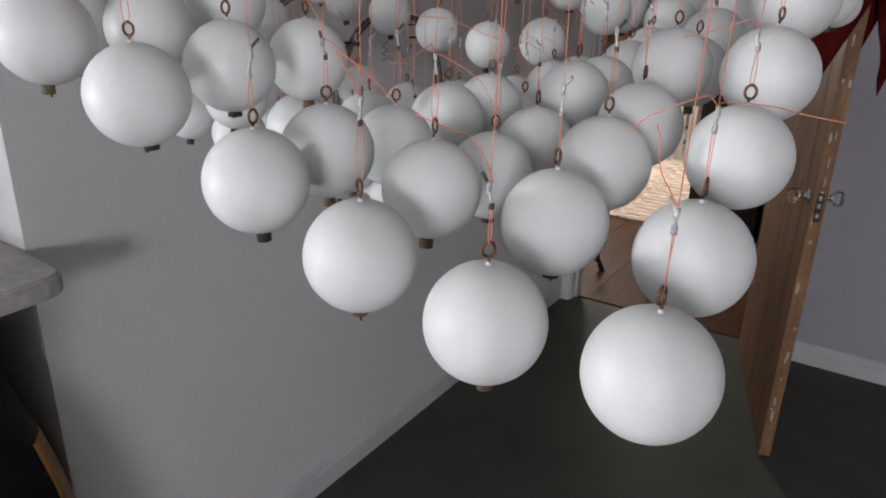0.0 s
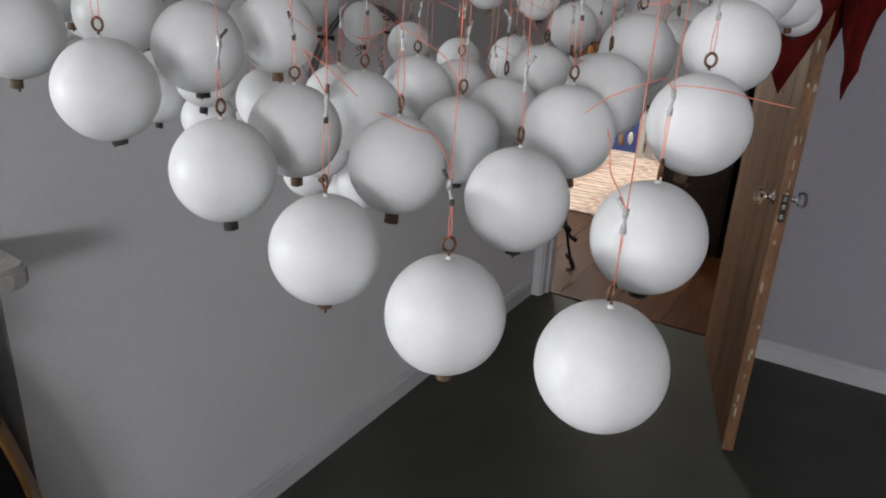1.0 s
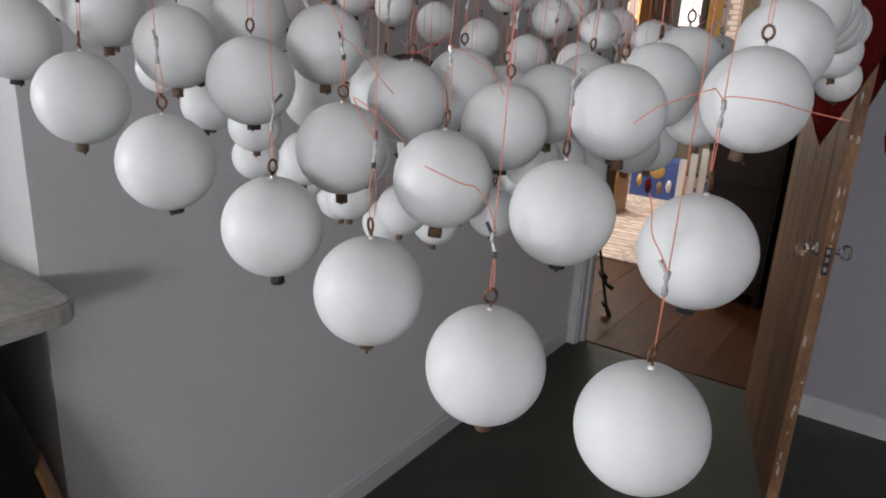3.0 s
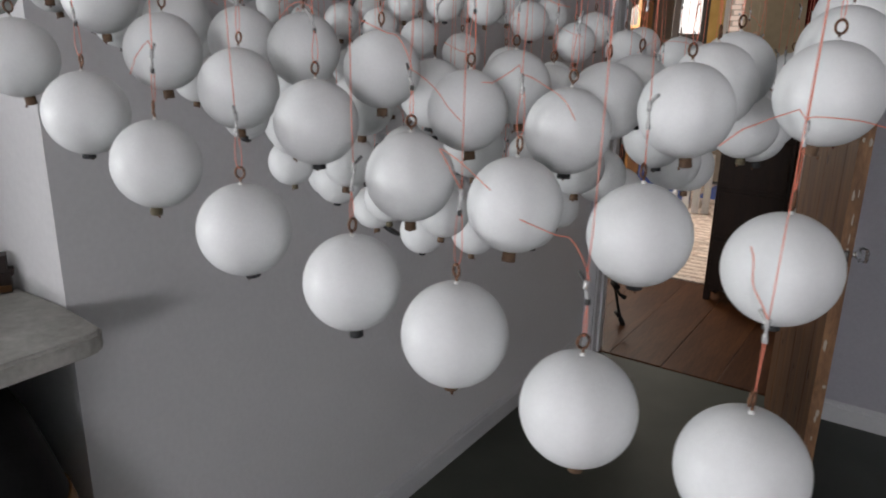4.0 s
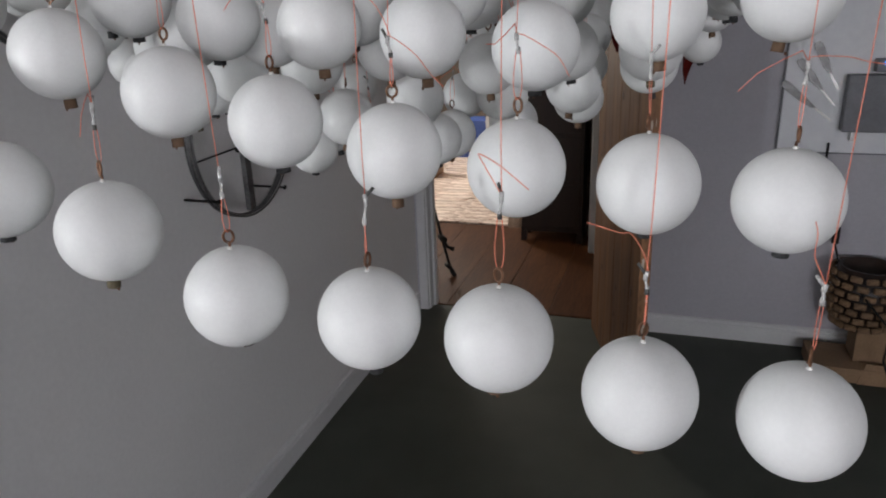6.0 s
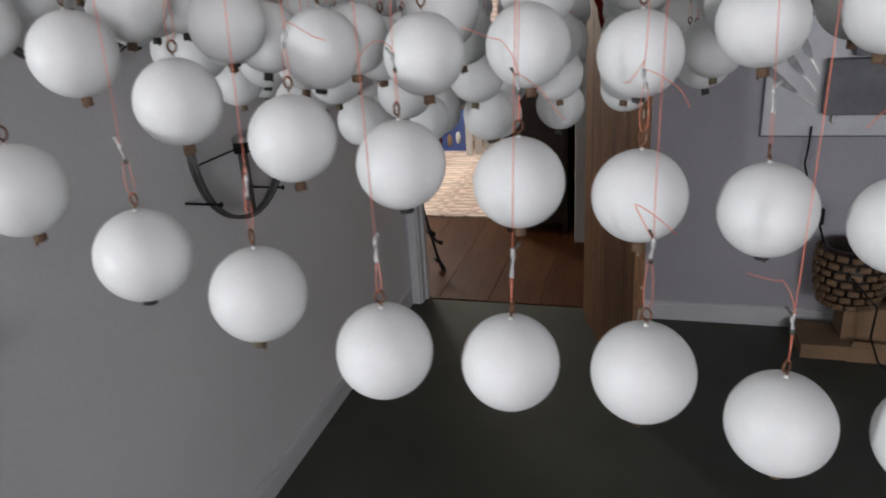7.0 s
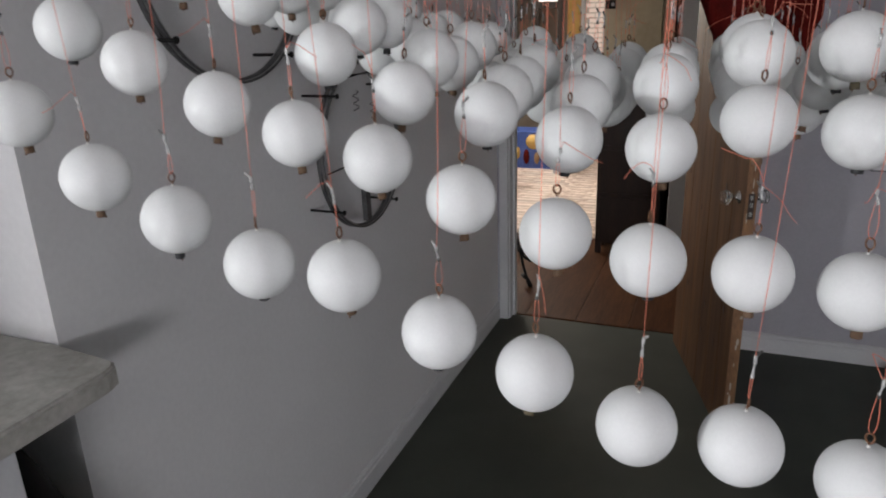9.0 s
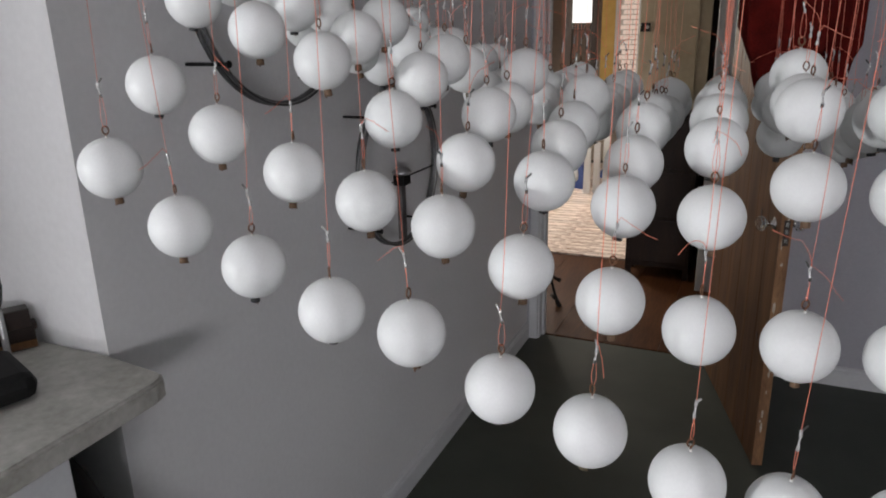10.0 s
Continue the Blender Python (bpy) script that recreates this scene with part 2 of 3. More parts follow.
pane.visible_shadow = False


def skirting(name, p0, p1, out):
    """A moulded board along the foot of a wall: flat face, small step and rounded top."""
    p0, p1, out = Vector(p0), Vector(p1), Vector(out)
    prof = [(0, 0), (0.018, 0), (0.018, 0.078), (0.013, 0.084), (0.013, 0.094), (0.006, 0.101), (0, 0.102)]
    bm = B()
    rows = [[bm.verts.new(p + out * a + Vector((0, 0, b))) for a, b in prof] for p in (p0, p1)]
    for i in range(len(prof)):
        j = (i + 1) % len(prof)
        bm.faces.new((rows[0][i], rows[0][j], rows[1][j], rows[1][i]))
    bm.faces.new(rows[0])
    bm.faces.new(list(reversed(rows[1])))
    return structure(name, bm, TRIM, "painted skirting board along the wall", "skirting")


skirting("baseboard_west", (0, REVEAL, 0), (0, L, 0), (1, 0, 0))
skirting("baseboard_north", (DOOR_X[1] + 0.07, L, 0), (5.0, L, 0), (0, -1, 0))

# door lining and architrave
bm = B()
box(bm, DOOR_X[0] - 0.06, DOOR_X[0], L - 0.004, L + 0.14, 0, 2.08, 0.003)
box(bm, DOOR_X[1], DOOR_X[1] + 0.06, L - 0.004, L + 0.14, 0, 2.08, 0.003)
box(bm, DOOR_X[0] - 0.06, DOOR_X[1] + 0.06, L - 0.004, L + 0.14, 2.02, 2.079, 0.003)
box(bm, DOOR_X[0] - 0.058, DOOR_X[0] - 0.008, L - 0.022, L - 0.004, 0, 2.06, 0.004)
box(bm, DOOR_X[1] + 0.008, DOOR_X[1] + 0.07, L - 0.022, L - 0.004, 0, 2.06, 0.004)
box(bm, DOOR_X[0], DOOR_X[0] + 0.014, L + 0.05, L + 0.09, 0, 2.02, 0.002)
structure("trim", bm, TRIM, "white painted door lining and architrave", "door frame")


def pine_door():
    """Stripped pine door, open into the room; its own x runs from the hinge to the free edge."""
    hinge, edge = Vector((1.015, L - 0.03, 0)), Vector((1.279, 2.615, 0))
    d = edge - hinge
    wide = d.length
    m = Matrix.Translation(hinge + Vector((0, 0, 0.008))) @ Matrix.Rotation(math.atan2(d.y, d.x), 4, "Z")
    door = empty("door_1", m, "stripped pine plank door standing open, knotty with worn edges", "door", kind="structure")
    t, h = 0.02, 2.0
    n = 6
    step = (wide - 0.004) / n
    for k in range(n):
        part("plank", box(B(), k * step + 0.0012, (k + 1) * step - 0.0012, -t + 0.0004 * (k % 2), t - 0.0004 * (k % 3), 0, h, 0.0022), PINE, door)
    for z in (0.25, 1.72):
        part("ledge", box(B(), 0.05, wide - 0.14, t + 0.0002, t + 0.02, z - 0.07, z + 0.07, 0.004), PINE, door)
    # lipping on the free edge, rubbed and bare
    part("edge_strip", box(B(), wide - 0.0035, wide + 0.0, -t - 0.001, t + 0.001, 0.001, h - 0.001, 0.0012), PINE_EDGE, door, "pale worn door edge with paint specks")
    rnd = random.Random(3)
    for i in range(20):
        z = rnd.uniform(0.05, 1.6)
        a, b = rnd.uniform(0.002, 0.008), rnd.uniform(0.006, 0.03)
        y = rnd.uniform(-t + 0.008, t - 0.008)
        out = [(a * math.cos(q) * rnd.uniform(0.6, 1), b * math.sin(q) * rnd.uniform(0.6, 1)) for q in [k * 0.785 for k in range(8)]]
        part("paint_speck", prism(B(), out, Matrix.Translation((wide, y, z)) @ Matrix(((0, 0, 1, 0), (1, 0, 0, 0), (0, 1, 0, 0), (0, 0, 0, 1))), 0.0012), OLD_PAINT, door)
    for i in range(30):
        s = rnd.choice((-1, 1))
        x, z, r = rnd.uniform(0.06, wide - 0.04), rnd.uniform(0.1, 1.8), rnd.uniform(0.006, 0.014)
        part("knot", lathe(B(), [(r, 0), (r * 0.9, 0.0010), (0, 0.0013)], 10, Matrix.Translation((x, s * t, z)) @ Matrix.Rotation(-s * math.pi / 2, 4, "X") @ Matrix.Diagonal((1, 1.6, 1, 1))), KNOT, door)
    # latch plate on the edge
    zl = 1.01
    plate = part("latch_plate", box(B(), wide + 0.0004, wide + 0.003, -0.011, 0.011, zl - 0.055, zl + 0.045, 0.001), DARKWOOD, door, "dark metal latch plate")
    for dz in (-0.035, 0.0, 0.028):
        part("latch_hole", box(B(), wide + 0.0028, wide + 0.0042, -0.006, 0.006, zl + dz - 0.009, zl + dz + 0.009, 0.001), CHROME, plate)
    for s in (-1, 1):
        turn = Matrix.Translation((wide - 0.075, s * t, 1.022)) @ Matrix.Rotation(-s * math.pi / 2, 4, "X")
        knob = part("door_knob", lathe(B(), [(0.0, 0.028), (0.012, 0.028), (0.014, 0.034), (0.027, 0.040), (0.030, 0.052), (0.026, 0.064), (0.014, 0.068), (0, 0.069)], 10, turn), GLASS, door, "faceted glass knob")
        for f in knob.data.polygons:
            f.use_smooth = False
        part("rose", lathe(B(), [(0, 0.0), (0.026, 0.0), (0.026, 0.003), (0.012, 0.008), (0.009, 0.026), (0.015, 0.030), (0, 0.030)], 20, turn), CHROME, knob, "chrome rose and neck")
    for z in (0.22, 1.75):
        part("hinge", tube(B(), [(-0.004, 0.022, z), (-0.004, 0.022, z + 0.09)], 0.006, 10), DARKWOOD, door)
    return door


pine_door()


def red_bunting():
    """A felt garland hung over the door's top corner, in pointed, folded flags."""
    for i, (x, y, top, tip, w, turn) in enumerate(((1.13, 2.66, 2.035, 1.50, 0.20, -12), (1.201, 2.46, 2.02, 1.408, 0.27, 4), (1.375, 2.59, 2.02, 1.394, 0.13, 22), (1.285, 2.64, 2.02, 1.50, 0.20, 12))):
        bm = B()
        cols = 13
        front, back = [], []
        for c in range(cols):
            u = c / (cols - 1) - 0.5
            fold = 0.016 * math.sin(u * 17 + i) + 0.007 * math.sin(u * 41 + 2 * i)
            foot = tip + abs(u) * (top - tip) * 0.95
            col = []
            for r in range(6):
                v = r / 5
                z = top + (foot - top) * v
                col.append((u * w * (1 - 0.10 * v), fold * (0.4 + 0.6 * v), z - 0))
            front.append([bm.verts.new(p) for p in col])
            back.append([bm.verts.new((p[0], p[1] + 0.004, p[2])) for p in col])
        for g in (front, back):
            for a, b in zip(g, g[1:]):
                for r in range(5):
                    bm.faces.new((a[r], b[r], b[r + 1], a[r + 1])).smooth = True
        for a, b in zip(range(cols - 1), range(1, cols)):
            for r in (0, 5):
                bm.faces.new((front[a][r], front[b][r], back[b][r], back[a][r]))
        for c in (0, cols - 1):
            for r in range(5):
                bm.faces.new((front[c][r], front[c][r + 1], back[c][r + 1], back[c][r]))
        flag = part("felt_flag", bm, RED)
        flag.matrix_basis = pose(x, y, 0, 0, 0, turn)
        tagged(flag, "dark red felt pennant hanging over the pine door", "pennant", "red pennants at the door")
    cord = part("garland_cord", tube(B(), [(1.06, 2.66, 2.045), (1.14, 2.60, 2.038), (1.205, 2.47, 2.026), (1.30, 2.46, 2.02), (1.385, 2.52, 2.024), (1.39, 2.60, 2.024), (1.29, 2.63, 2.014)], 0.005, 6), RED)
    tagged(cord, "dark red cord looped over the door top", "cord")


red_bunting()


# ---- alcove: slab, cabinet, cask ----
def stone_slab():
    bm = B()
    out = [(-0.59, -1.6), (0.18, -1.6), (0.182, 0.622), (0.176, 0.648), (0.155, 0.664), (0.004, 0.674), (-0.59, 0.674)]
    prism(bm, out, Matrix.Translation((0, 0, 1.121)), 0.045)
    bmesh.ops.bevel(bm, geom=[e for e in bm.edges if abs(e.verts[0].co.z - e.verts[1].co.z) < 1e-5 and e.verts[0].co.x > 0 and e.verts[1].co.x > 0], offset=0.007, segments=3, affect="EDGES")
    ob = part("stone_slab", bm, SLATE)
    return tagged(ob, "thick worn pale stone shelf with chipped rounded corner", "shelf")


stone_slab()
cab = empty("base_cabinet", pose(0, 0, 0), "white painted cabinet under the stone shelf", "cabinet")
part("body", box(B(), -0.585, 0.10, -1.55, 0.22, 0.0, 1.117, 0.004), TRIM, cab)
part("top_rail", box(B(), 0.146, 0.166, -1.55, 0.439, 0.985, 1.115, 0.002), TRIM, cab)
part("door", box(B(), 0.1005, 0.118, -0.40, 0.215, 0.06, 1.085, 0.004), TRIM, cab)


def wooden_cask():
    """A dark round-bellied wooden drum with an amber face towards the room."""
    c = empty("wooden_cask", pose(-0.005, 0.450, 0), "black round cask with an amber-brown wooden side under the shelf", "cask")
    prof = [(0.0, 0.0), (0.19, 0.0), (0.214, 0.25), (0.222, 0.40), (0.219, 0.50), (0.208, 0.60), (0.190, 0.70), (0.166, 0.80), (0.140, 0.90), (0.115, 0.98), (0.085, 1.05), (0.0, 1.052)]
    part("body", lathe(B(), prof, 48), BLACK, c)
    bm = B()
    cols = []
    for i in range(13):
        a = radians(44 + 84 * i / 12)
        cols.append([(bm.verts.new(((q + 0.004) * math.cos(a), (q + 0.004) * math.sin(a), z)), bm.verts.new(((q - 0.004) * math.cos(a), (q - 0.004) * math.sin(a), z))) for q, z in prof[1:8]])
    for u, v in zip(cols, cols[1:]):
        for k in range(len(u) - 1):
            bm.faces.new((u[k][0], v[k][0], v[k + 1][0], u[k + 1][0])).smooth = True
    for u in (cols[0], cols[-1]):
        for k in range(len(u) - 1):
            bm.faces.new((u[k][0], u[k + 1][0], u[k + 1][1], u[k][1]))
    for k in (0, len(cols[0]) - 1):
        for u, v in zip(cols, cols[1:]):
            bm.faces.new((u[k][0], v[k][0], v[k][1], u[k][1]))
    part("side_panel", bm, AMBER, c, "amber-brown varnished wooden side")
    part("head", lathe(B(), [(0.0, 1.048), (0.07, 1.048), (0.07, 1.06), (0, 1.06)], 24), DARKWOOD, c)
    return c


wooden_cask()


def shelf_clutter():
    b = empty("wooden_block", pose(-0.172, 0.655, 1.167, 0, 0, 62), "dark brown notched wooden offcut lying on the stone shelf", "wood block")
    bm = box(B(), -0.13, 0.0, 0.0, 0.04, 0.0, 0.044, 0.002)
    box(bm, -0.13, -0.004, 0.001, 0.039, 0.0445, 0.085, 0.002)
    box(bm, -0.012, 0.006, 0.004, 0.034, 0.036, 0.052, 0.002)
    part("block", bm, DARKWOOD, b)
    part("splinter_edge", box(B(), -0.12, -0.001, -0.004, -0.0005, 0.002, 0.018, 0.001), TAWNY, b)
    p = part("black_pouch", box(B(), -0.09, 0.085, -0.12, 0.105, 0.0, 0.052, 0.022), BLACK)
    p.matrix_basis = pose(-0.080, 0.436, 1.167, 0, 0, -20)
    tagged(p, "soft black pouch lying on the stone shelf", "pouch")
    c = empty("cable_holder", pose(-0.186, 0.598, 1.167), "steel cable post with a black looped cable", "cable post")
    part("post", tube(B(), [(0, 0, 0), (0, 0, 0.004), (0, 0, 0.094), (0, 0, 0.1)], [0.008, 0.0068, 0.0068, 0.005], 14), STEEL, c)
    part("cable", tube(B(), [(0, 0, 0.097), (0.008, 0.004, 0.118), (0.014, 0.006, 0.147), (0.014, 0.006, 0.187), (0.003, 0.001, 0.247), (-0.01, -0.004, 0.28), (-0.04, -0.016, 0.295)], 0.0022, 8), BLACK, c)


shelf_clutter()


# ---- wheels on the wall ----
def wall_wheel(y, z, r, label, bracket=True):
    w = empty("wall_wheel", pose(0.085, y, z, 0, 90, 0), label, "wheel", "wheels on the wall")
    ring = 72
    def hoop(rad, prof):
        bm = B()
        loops = [[bm.verts.new(((rad + a) * math.cos(2 * math.pi * k / ring), (rad + a) * math.sin(2 * math.pi * k / ring), b)) for k in range(ring)] for a, b in prof]
        for u, v in zip(loops, loops[1:] + loops[:1]):
            for k in range(ring):
                bm.faces.new((u[k], u[(k + 1) % ring], v[(k + 1) % ring], v[k])).smooth = True
        return bm
    part("rim", hoop(r, [(0, -0.014), (0.003, -0.015), (0.003, -0.006), (-0.006, -0.004), (-0.006, 0.004), (0.003, 0.006), (0.003, 0.015), (0, 0.014), (-0.009, 0.004), (-0.009, -0.004)]), RUBBER, w, "dark grey metal rim")
    part("inner_band", hoop(r - 0.004, [(0, -0.013), (0.0015, -0.013), (0.0015, 0.013), (0, 0.013)]), STEEL, w)
    # hub block with an arm, tie rods and wall pins
    if bracket:
        part("arm", box(B(), 0.065, r - 0.012, -0.016, 0.016, -0.012, 0.006, 0.002), RUBBER, w)
        hub = part("hub_block", box(B(), 0.030, 0.065, -0.024, 0.024, -0.02, 0.022, 0.003), BLACK, w)
        part("cover_plate", lathe(B(), [(0, 0.0), (0.03, 0.0), (0.034, 0.008), (0.02, 0.02), (0, 0.022)], 20, Matrix.Translation((0.0295, 0, 0.001)) @ Matrix.Rotation(-math.pi / 2, 4, "Y")), STEEL, hub)
        part("tie_rod", tube(B(), [(0.045, -r + 0.015, 0), (0.045, r - 0.015, 0)], 0.003, 8), BLACK, w)
    for a, b in ((-0.45, 0.35), (-0.34, 0.42)):
        part("tie_rod", tube(B(), [((r - 0.02) * math.cos(math.pi + a), (r - 0.02) * math.sin(math.pi + a), 0.012), ((r - 0.02) * math.cos(b + math.pi), (r - 0.02) * math.sin(b + math.pi), 0.012)], 0.0025, 6), BLACK, w)
    for y in ((-0.06, 0.05) if bracket else ()):
        coil = [(-r * 0.60 + y * 0.35 + 0.004 * i, y + 0.009 * math.cos(i * 1.1), 0.016 + 0.009 * math.sin(i * 1.1)) for i in range(16)]
        part("spring", tube(B(), coil, 0.0018, 6), TOOL, w, "small coiled wire spring")
    for a in (0.62, 2.25, -0.9, -2.3):
        q = Vector((math.cos(a), math.sin(a), 0)) * (r + 0.006)
        pin = part("wall_pin", tube(B(), [(q.x, q.y, -0.085), (q.x, q.y, 0.03)], 0.004, 8), BLACK, w)
        part("pin_head", tube(B(), [(q.x, q.y, 0.03), (q.x, q.y, 0.034)], 0.008, 10), BLACK, pin)
    return w


wall_wheel(1.825, 1.347, 0.263, "dark metal wheel rim on wall pins with a bracket")
wall_wheel(1.235, 1.905, 0.297, "large dark metal wheel rim pinned high on the wall", False)


# ---- north wall: board, tools, basket ----
def tool_board():
    y = L - 0.012
    b = empty("tool_board", pose(0, y, 0), "pale grey board on the wall with a fan of blades", "tool board")
    part("panel", box(B(), 1.805, 2.95, -0.012, 0.012, 0.985, 1.95, 0.003), BOARDWHITE, b)
    part("edge_strip", box(B(), 1.799, 1.8045, -0.013, 0.012, 0.98, 1.95, 0.001), BOXGREY, b, "thin grey edge strip")
    part("edge_strip", box(B(), 1.805, 2.95, -0.013, 0.012, 0.979, 0.9845, 0.001), BOXGREY, b, "thin grey edge strip")
    # a fan of blades: broad end up, thin tang down towards the box
    for x0, z0, x1, z1 in ((1.795, 1.300, 2.015, 1.125), (1.852, 1.398, 2.018, 1.192), (1.915, 1.470, 2.022, 1.262)):
        dx, dz = x1 - x0, z1 - z0
        n = math.hypot(dx, dz)
        m = Matrix(((dx / n, -dz / n, 0, x0), (0, 0, -1, -0.013), (dz / n, dx / n, 0, z0), (0, 0, 0, 1)))
        blade = part("blade", prism(B(), [(0, -0.012), (0.02, -0.020), (0.11, -0.019), (n * 0.62, -0.010), (n * 0.66, 0.004), (0.10, 0.013), (0.02, 0.016), (0, 0.010)], m, 0.006), TOOL, b, "dark grey blade")
        part("tang", prism(B(), [(n * 0.64, -0.006), (n * 0.96, -0.005), (n, 0), (n * 0.96, 0.005), (n * 0.64, 0.004)], m, 0.004), STEEL, blade, "thin steel tang")
    return b


tool_board()
t = empty("control_box", pose(0, L - 0.026, 0), "slate-grey box fixed to the board on brackets", "control box")
part("case", box(B(), 2.045, 2.62, -0.07, 0.0, 1.09, 1.335, 0.006), BOXGREY, t)
part("bracket", box(B(), 2.09, 2.105, -0.035, 0.0, 1.045, 1.0895, 0.001), STEEL, t)
part("bracket", box(B(), 2.36, 2.375, -0.035, 0.0, 1.045, 1.0895, 0.001), STEEL, t)
d = empty("indicator_unit", pose(2.235, L - 0.026, 1.375), "small dark unit with lit blue indicators", "indicator")
part("base", box(B(), -0.09, 0.09, -0.06, 0.0, -0.03, 0.025, 0.004), BOXGREY, d)
part("lens", lathe(B(), [(0, 0), (0.024, 0.0), (0.022, 0.016), (0, 0.018)], 20, Matrix.Translation((0.01, -0.06, 0.0)) @ Matrix.Rotation(math.pi / 2, 4, "X")), BLACK, d)
part("light", box(B(), -0.065, -0.022, -0.0645, -0.0605, 0.0, 0.018, 0.002), LED, d, "glowing blue light")
part("light", box(B(), 0.042, 0.085, -0.0645, -0.0605, -0.022, 0.0, 0.002), LED, d, "glowing blue light")
k = empty("power_cable", pose(0, 0, 0), "black cable with a plug hanging down the wall", "cable")
part("cable", tube(B(), [(2.015, L - 0.03, 1.03), (2.01, L - 0.05, 0.95), (2.00, L - 0.06, 0.86), (2.03, L - 0.07, 0.75), (2.085, L - 0.08, 0.66)], 0.005, 8), BLACK, k)
part("plug", box(B(), 2.075, 2.105, L - 0.10, L - 0.07, 0.575, 0.655, 0.006), BLACK, k)
part("lead", tube(B(), [(2.09, L - 0.085, 0.575), (2.11, L - 0.12, 0.50), (2.20, L - 0.36, 0.40), (2.29, L - 0.40, 0.30), (2.28, L - 0.41, 0.16), (2.32, L - 0.43, 0.05), (2.40, L - 0.5, 0.006)], 0.005, 8), BLACK, k)


def cardboard_box():
    c = empty("cardboard_box", pose(2.26, L - 0.20, 0), "flattened open cardboard box on the floor", "cardboard box")
    part("tray", box(B(), -0.24, 0.34, -0.14, 0.12, 0.0, 0.07, 0.002), CARD, c)
    part("upright", box(B(), -0.06, 0.30, -0.06, 0.10, 0.0705, 0.23, 0.002), CARD, c)
    part("flap", prism(B(), [(0, 0), (0.2, 0.0), (0.16, 0.09), (0.03, 0.10)], Matrix.Translation((-0.05, -0.145, 0.0)) @ Matrix.Rotation(radians(80), 4, "X"), 0.004), CARD, c)
    return c


cardboard_box()


def wicker_basket():
    b = empty("wicker_basket", pose(2.225, L - 0.18, 0.231), "brown woven basket standing on a cardboard box", "basket")
    n, rows = 15, 7
    rng = random.Random(5)
    bm = B()
    box(bm, -0.024, 0.024, -0.008, 0.008, -0.014, 0.014, 0.006)
    me = bpy.data.meshes.new("weave")
    bm.to_mesh(me)
    bm.free()
    me.materials.append(WICKER)
    for r in range(rows):
        rad = 0.125 + 0.03 * math.sin(r / rows * 2.6)
        for q in range(n):
            a = 2 * math.pi * (q + 0.5 * (r % 2)) / n
            piece("weave", me, b, pose(rad * math.cos(a), rad * math.sin(a), 0.016 + r * 0.040, rng.uniform(-7, 7), rng.uniform(-6, 6), math.degrees(a) + 90))
    part("lining", lathe(B(), [(0, 0), (0.118, 0), (0.14, 0.13), (0.125, 0.28), (0.11, 0.28), (0.12, 0.13), (0.1, 0.02), (0, 0.02)], 24), DARKWOOD, b)
    return b


wicker_basket()
v = part("white_jug", lathe(B(), [(0, 0), (0.06, 0), (0.085, 0.05), (0.09, 0.11), (0.07, 0.18), (0.04, 0.22), (0.042, 0.25), (0.036, 0.25), (0.034, 0.22), (0, 0.2)], 28), TRIM)
tagged(v, "pale round-bellied jug beside the basket", "jug")
v.matrix_basis = pose(2.46, L - 0.20, 0.231)


# ---- beyond the doorway ----
Y2 = L + 0.12
structure("floor_hall", box(B(), -1.7, 3.3, L + 0.06, 9.2, -0.12, -0.014), DARKWOOD, "dark sub-floor of the hall", "floor")
bm = B()
box(bm, -1.82, -1.7, Y2, 9.2, 0, 2.5)
box(bm, -1.7, -0.14, Y2 - 0.02, Y2 + 0.1, 0, 2.5)
structure("wall_hall_west", bm, HALL, "warm grey painted hall wall", "wall")
structure("wall_hall_east", box(B(), 3.3, 3.42, Y2, 9.2, 0, 2.5), HALL, "warm grey painted hall wall", "wall")
structure("wall_far_north", box(B(), -1.82, 3.42, 9.2, 9.32, 0, 2.5), HALL, "warm painted end wall", "wall")
structure("ceiling_hall", box(B(), -1.82, 3.42, Y2, 9.32, 2.5, 2.8), CEIL, "plain hall ceiling", "ceiling")
structure("wall_partition", box(B(), 0.95, 3.3, 4.68, 4.78, 0, 2.5), TAWNY, "dark brown boarded partition wall", "wall")
structure("trim_partition", box(B(), 0.84, 0.948, 4.64, 4.80, 0, 2.2, 0.006), TRIM, "white painted door post", "door frame")
structure("wall_passage", box(B(), 0.30, 0.36, 5.14, 9.2, 0, 2.5), HALL, "pale end of a partition wall", "wall")
# end wall coloured near black for the unlit depth of the passage
structure("wall_passage_end", box(B(), 0.36, 0.95, 6.6, 6.7, 0, 2.5), DARKWOOD, "near-black end of the passage, its darkness put into the colour", "wall")
# dresser shape added to stand for the darkness below the cream door
s = empty("dark_dresser", pose(0.555, 4.93, 0), "dark wooden dresser shape added where the passage is dark", "dresser")
part("body", box(B(), -0.22, 0.22, -0.12, 0.12, 0.08, 1.15, 0.006), DARKWOOD, s)
part("top", box(B(), -0.23, 0.23, -0.13, 0.13, 1.151, 1.175, 0.004), DARKWOOD, s)
for i in range(3):
    part("drawer", box(B(), -0.2, 0.2, -0.132, -0.121, 0.12 + 0.34 * i, 0.43 + 0.34 * i, 0.004), DARKWOOD, s)
for x in (-0.2, 0.2):
    for y in (-0.09, 0.09):
        part("foot", box(B(), x - 0.02, x + 0.02, y - 0.02, y + 0.02, -0.012, 0.0795), DARKWOOD, s)


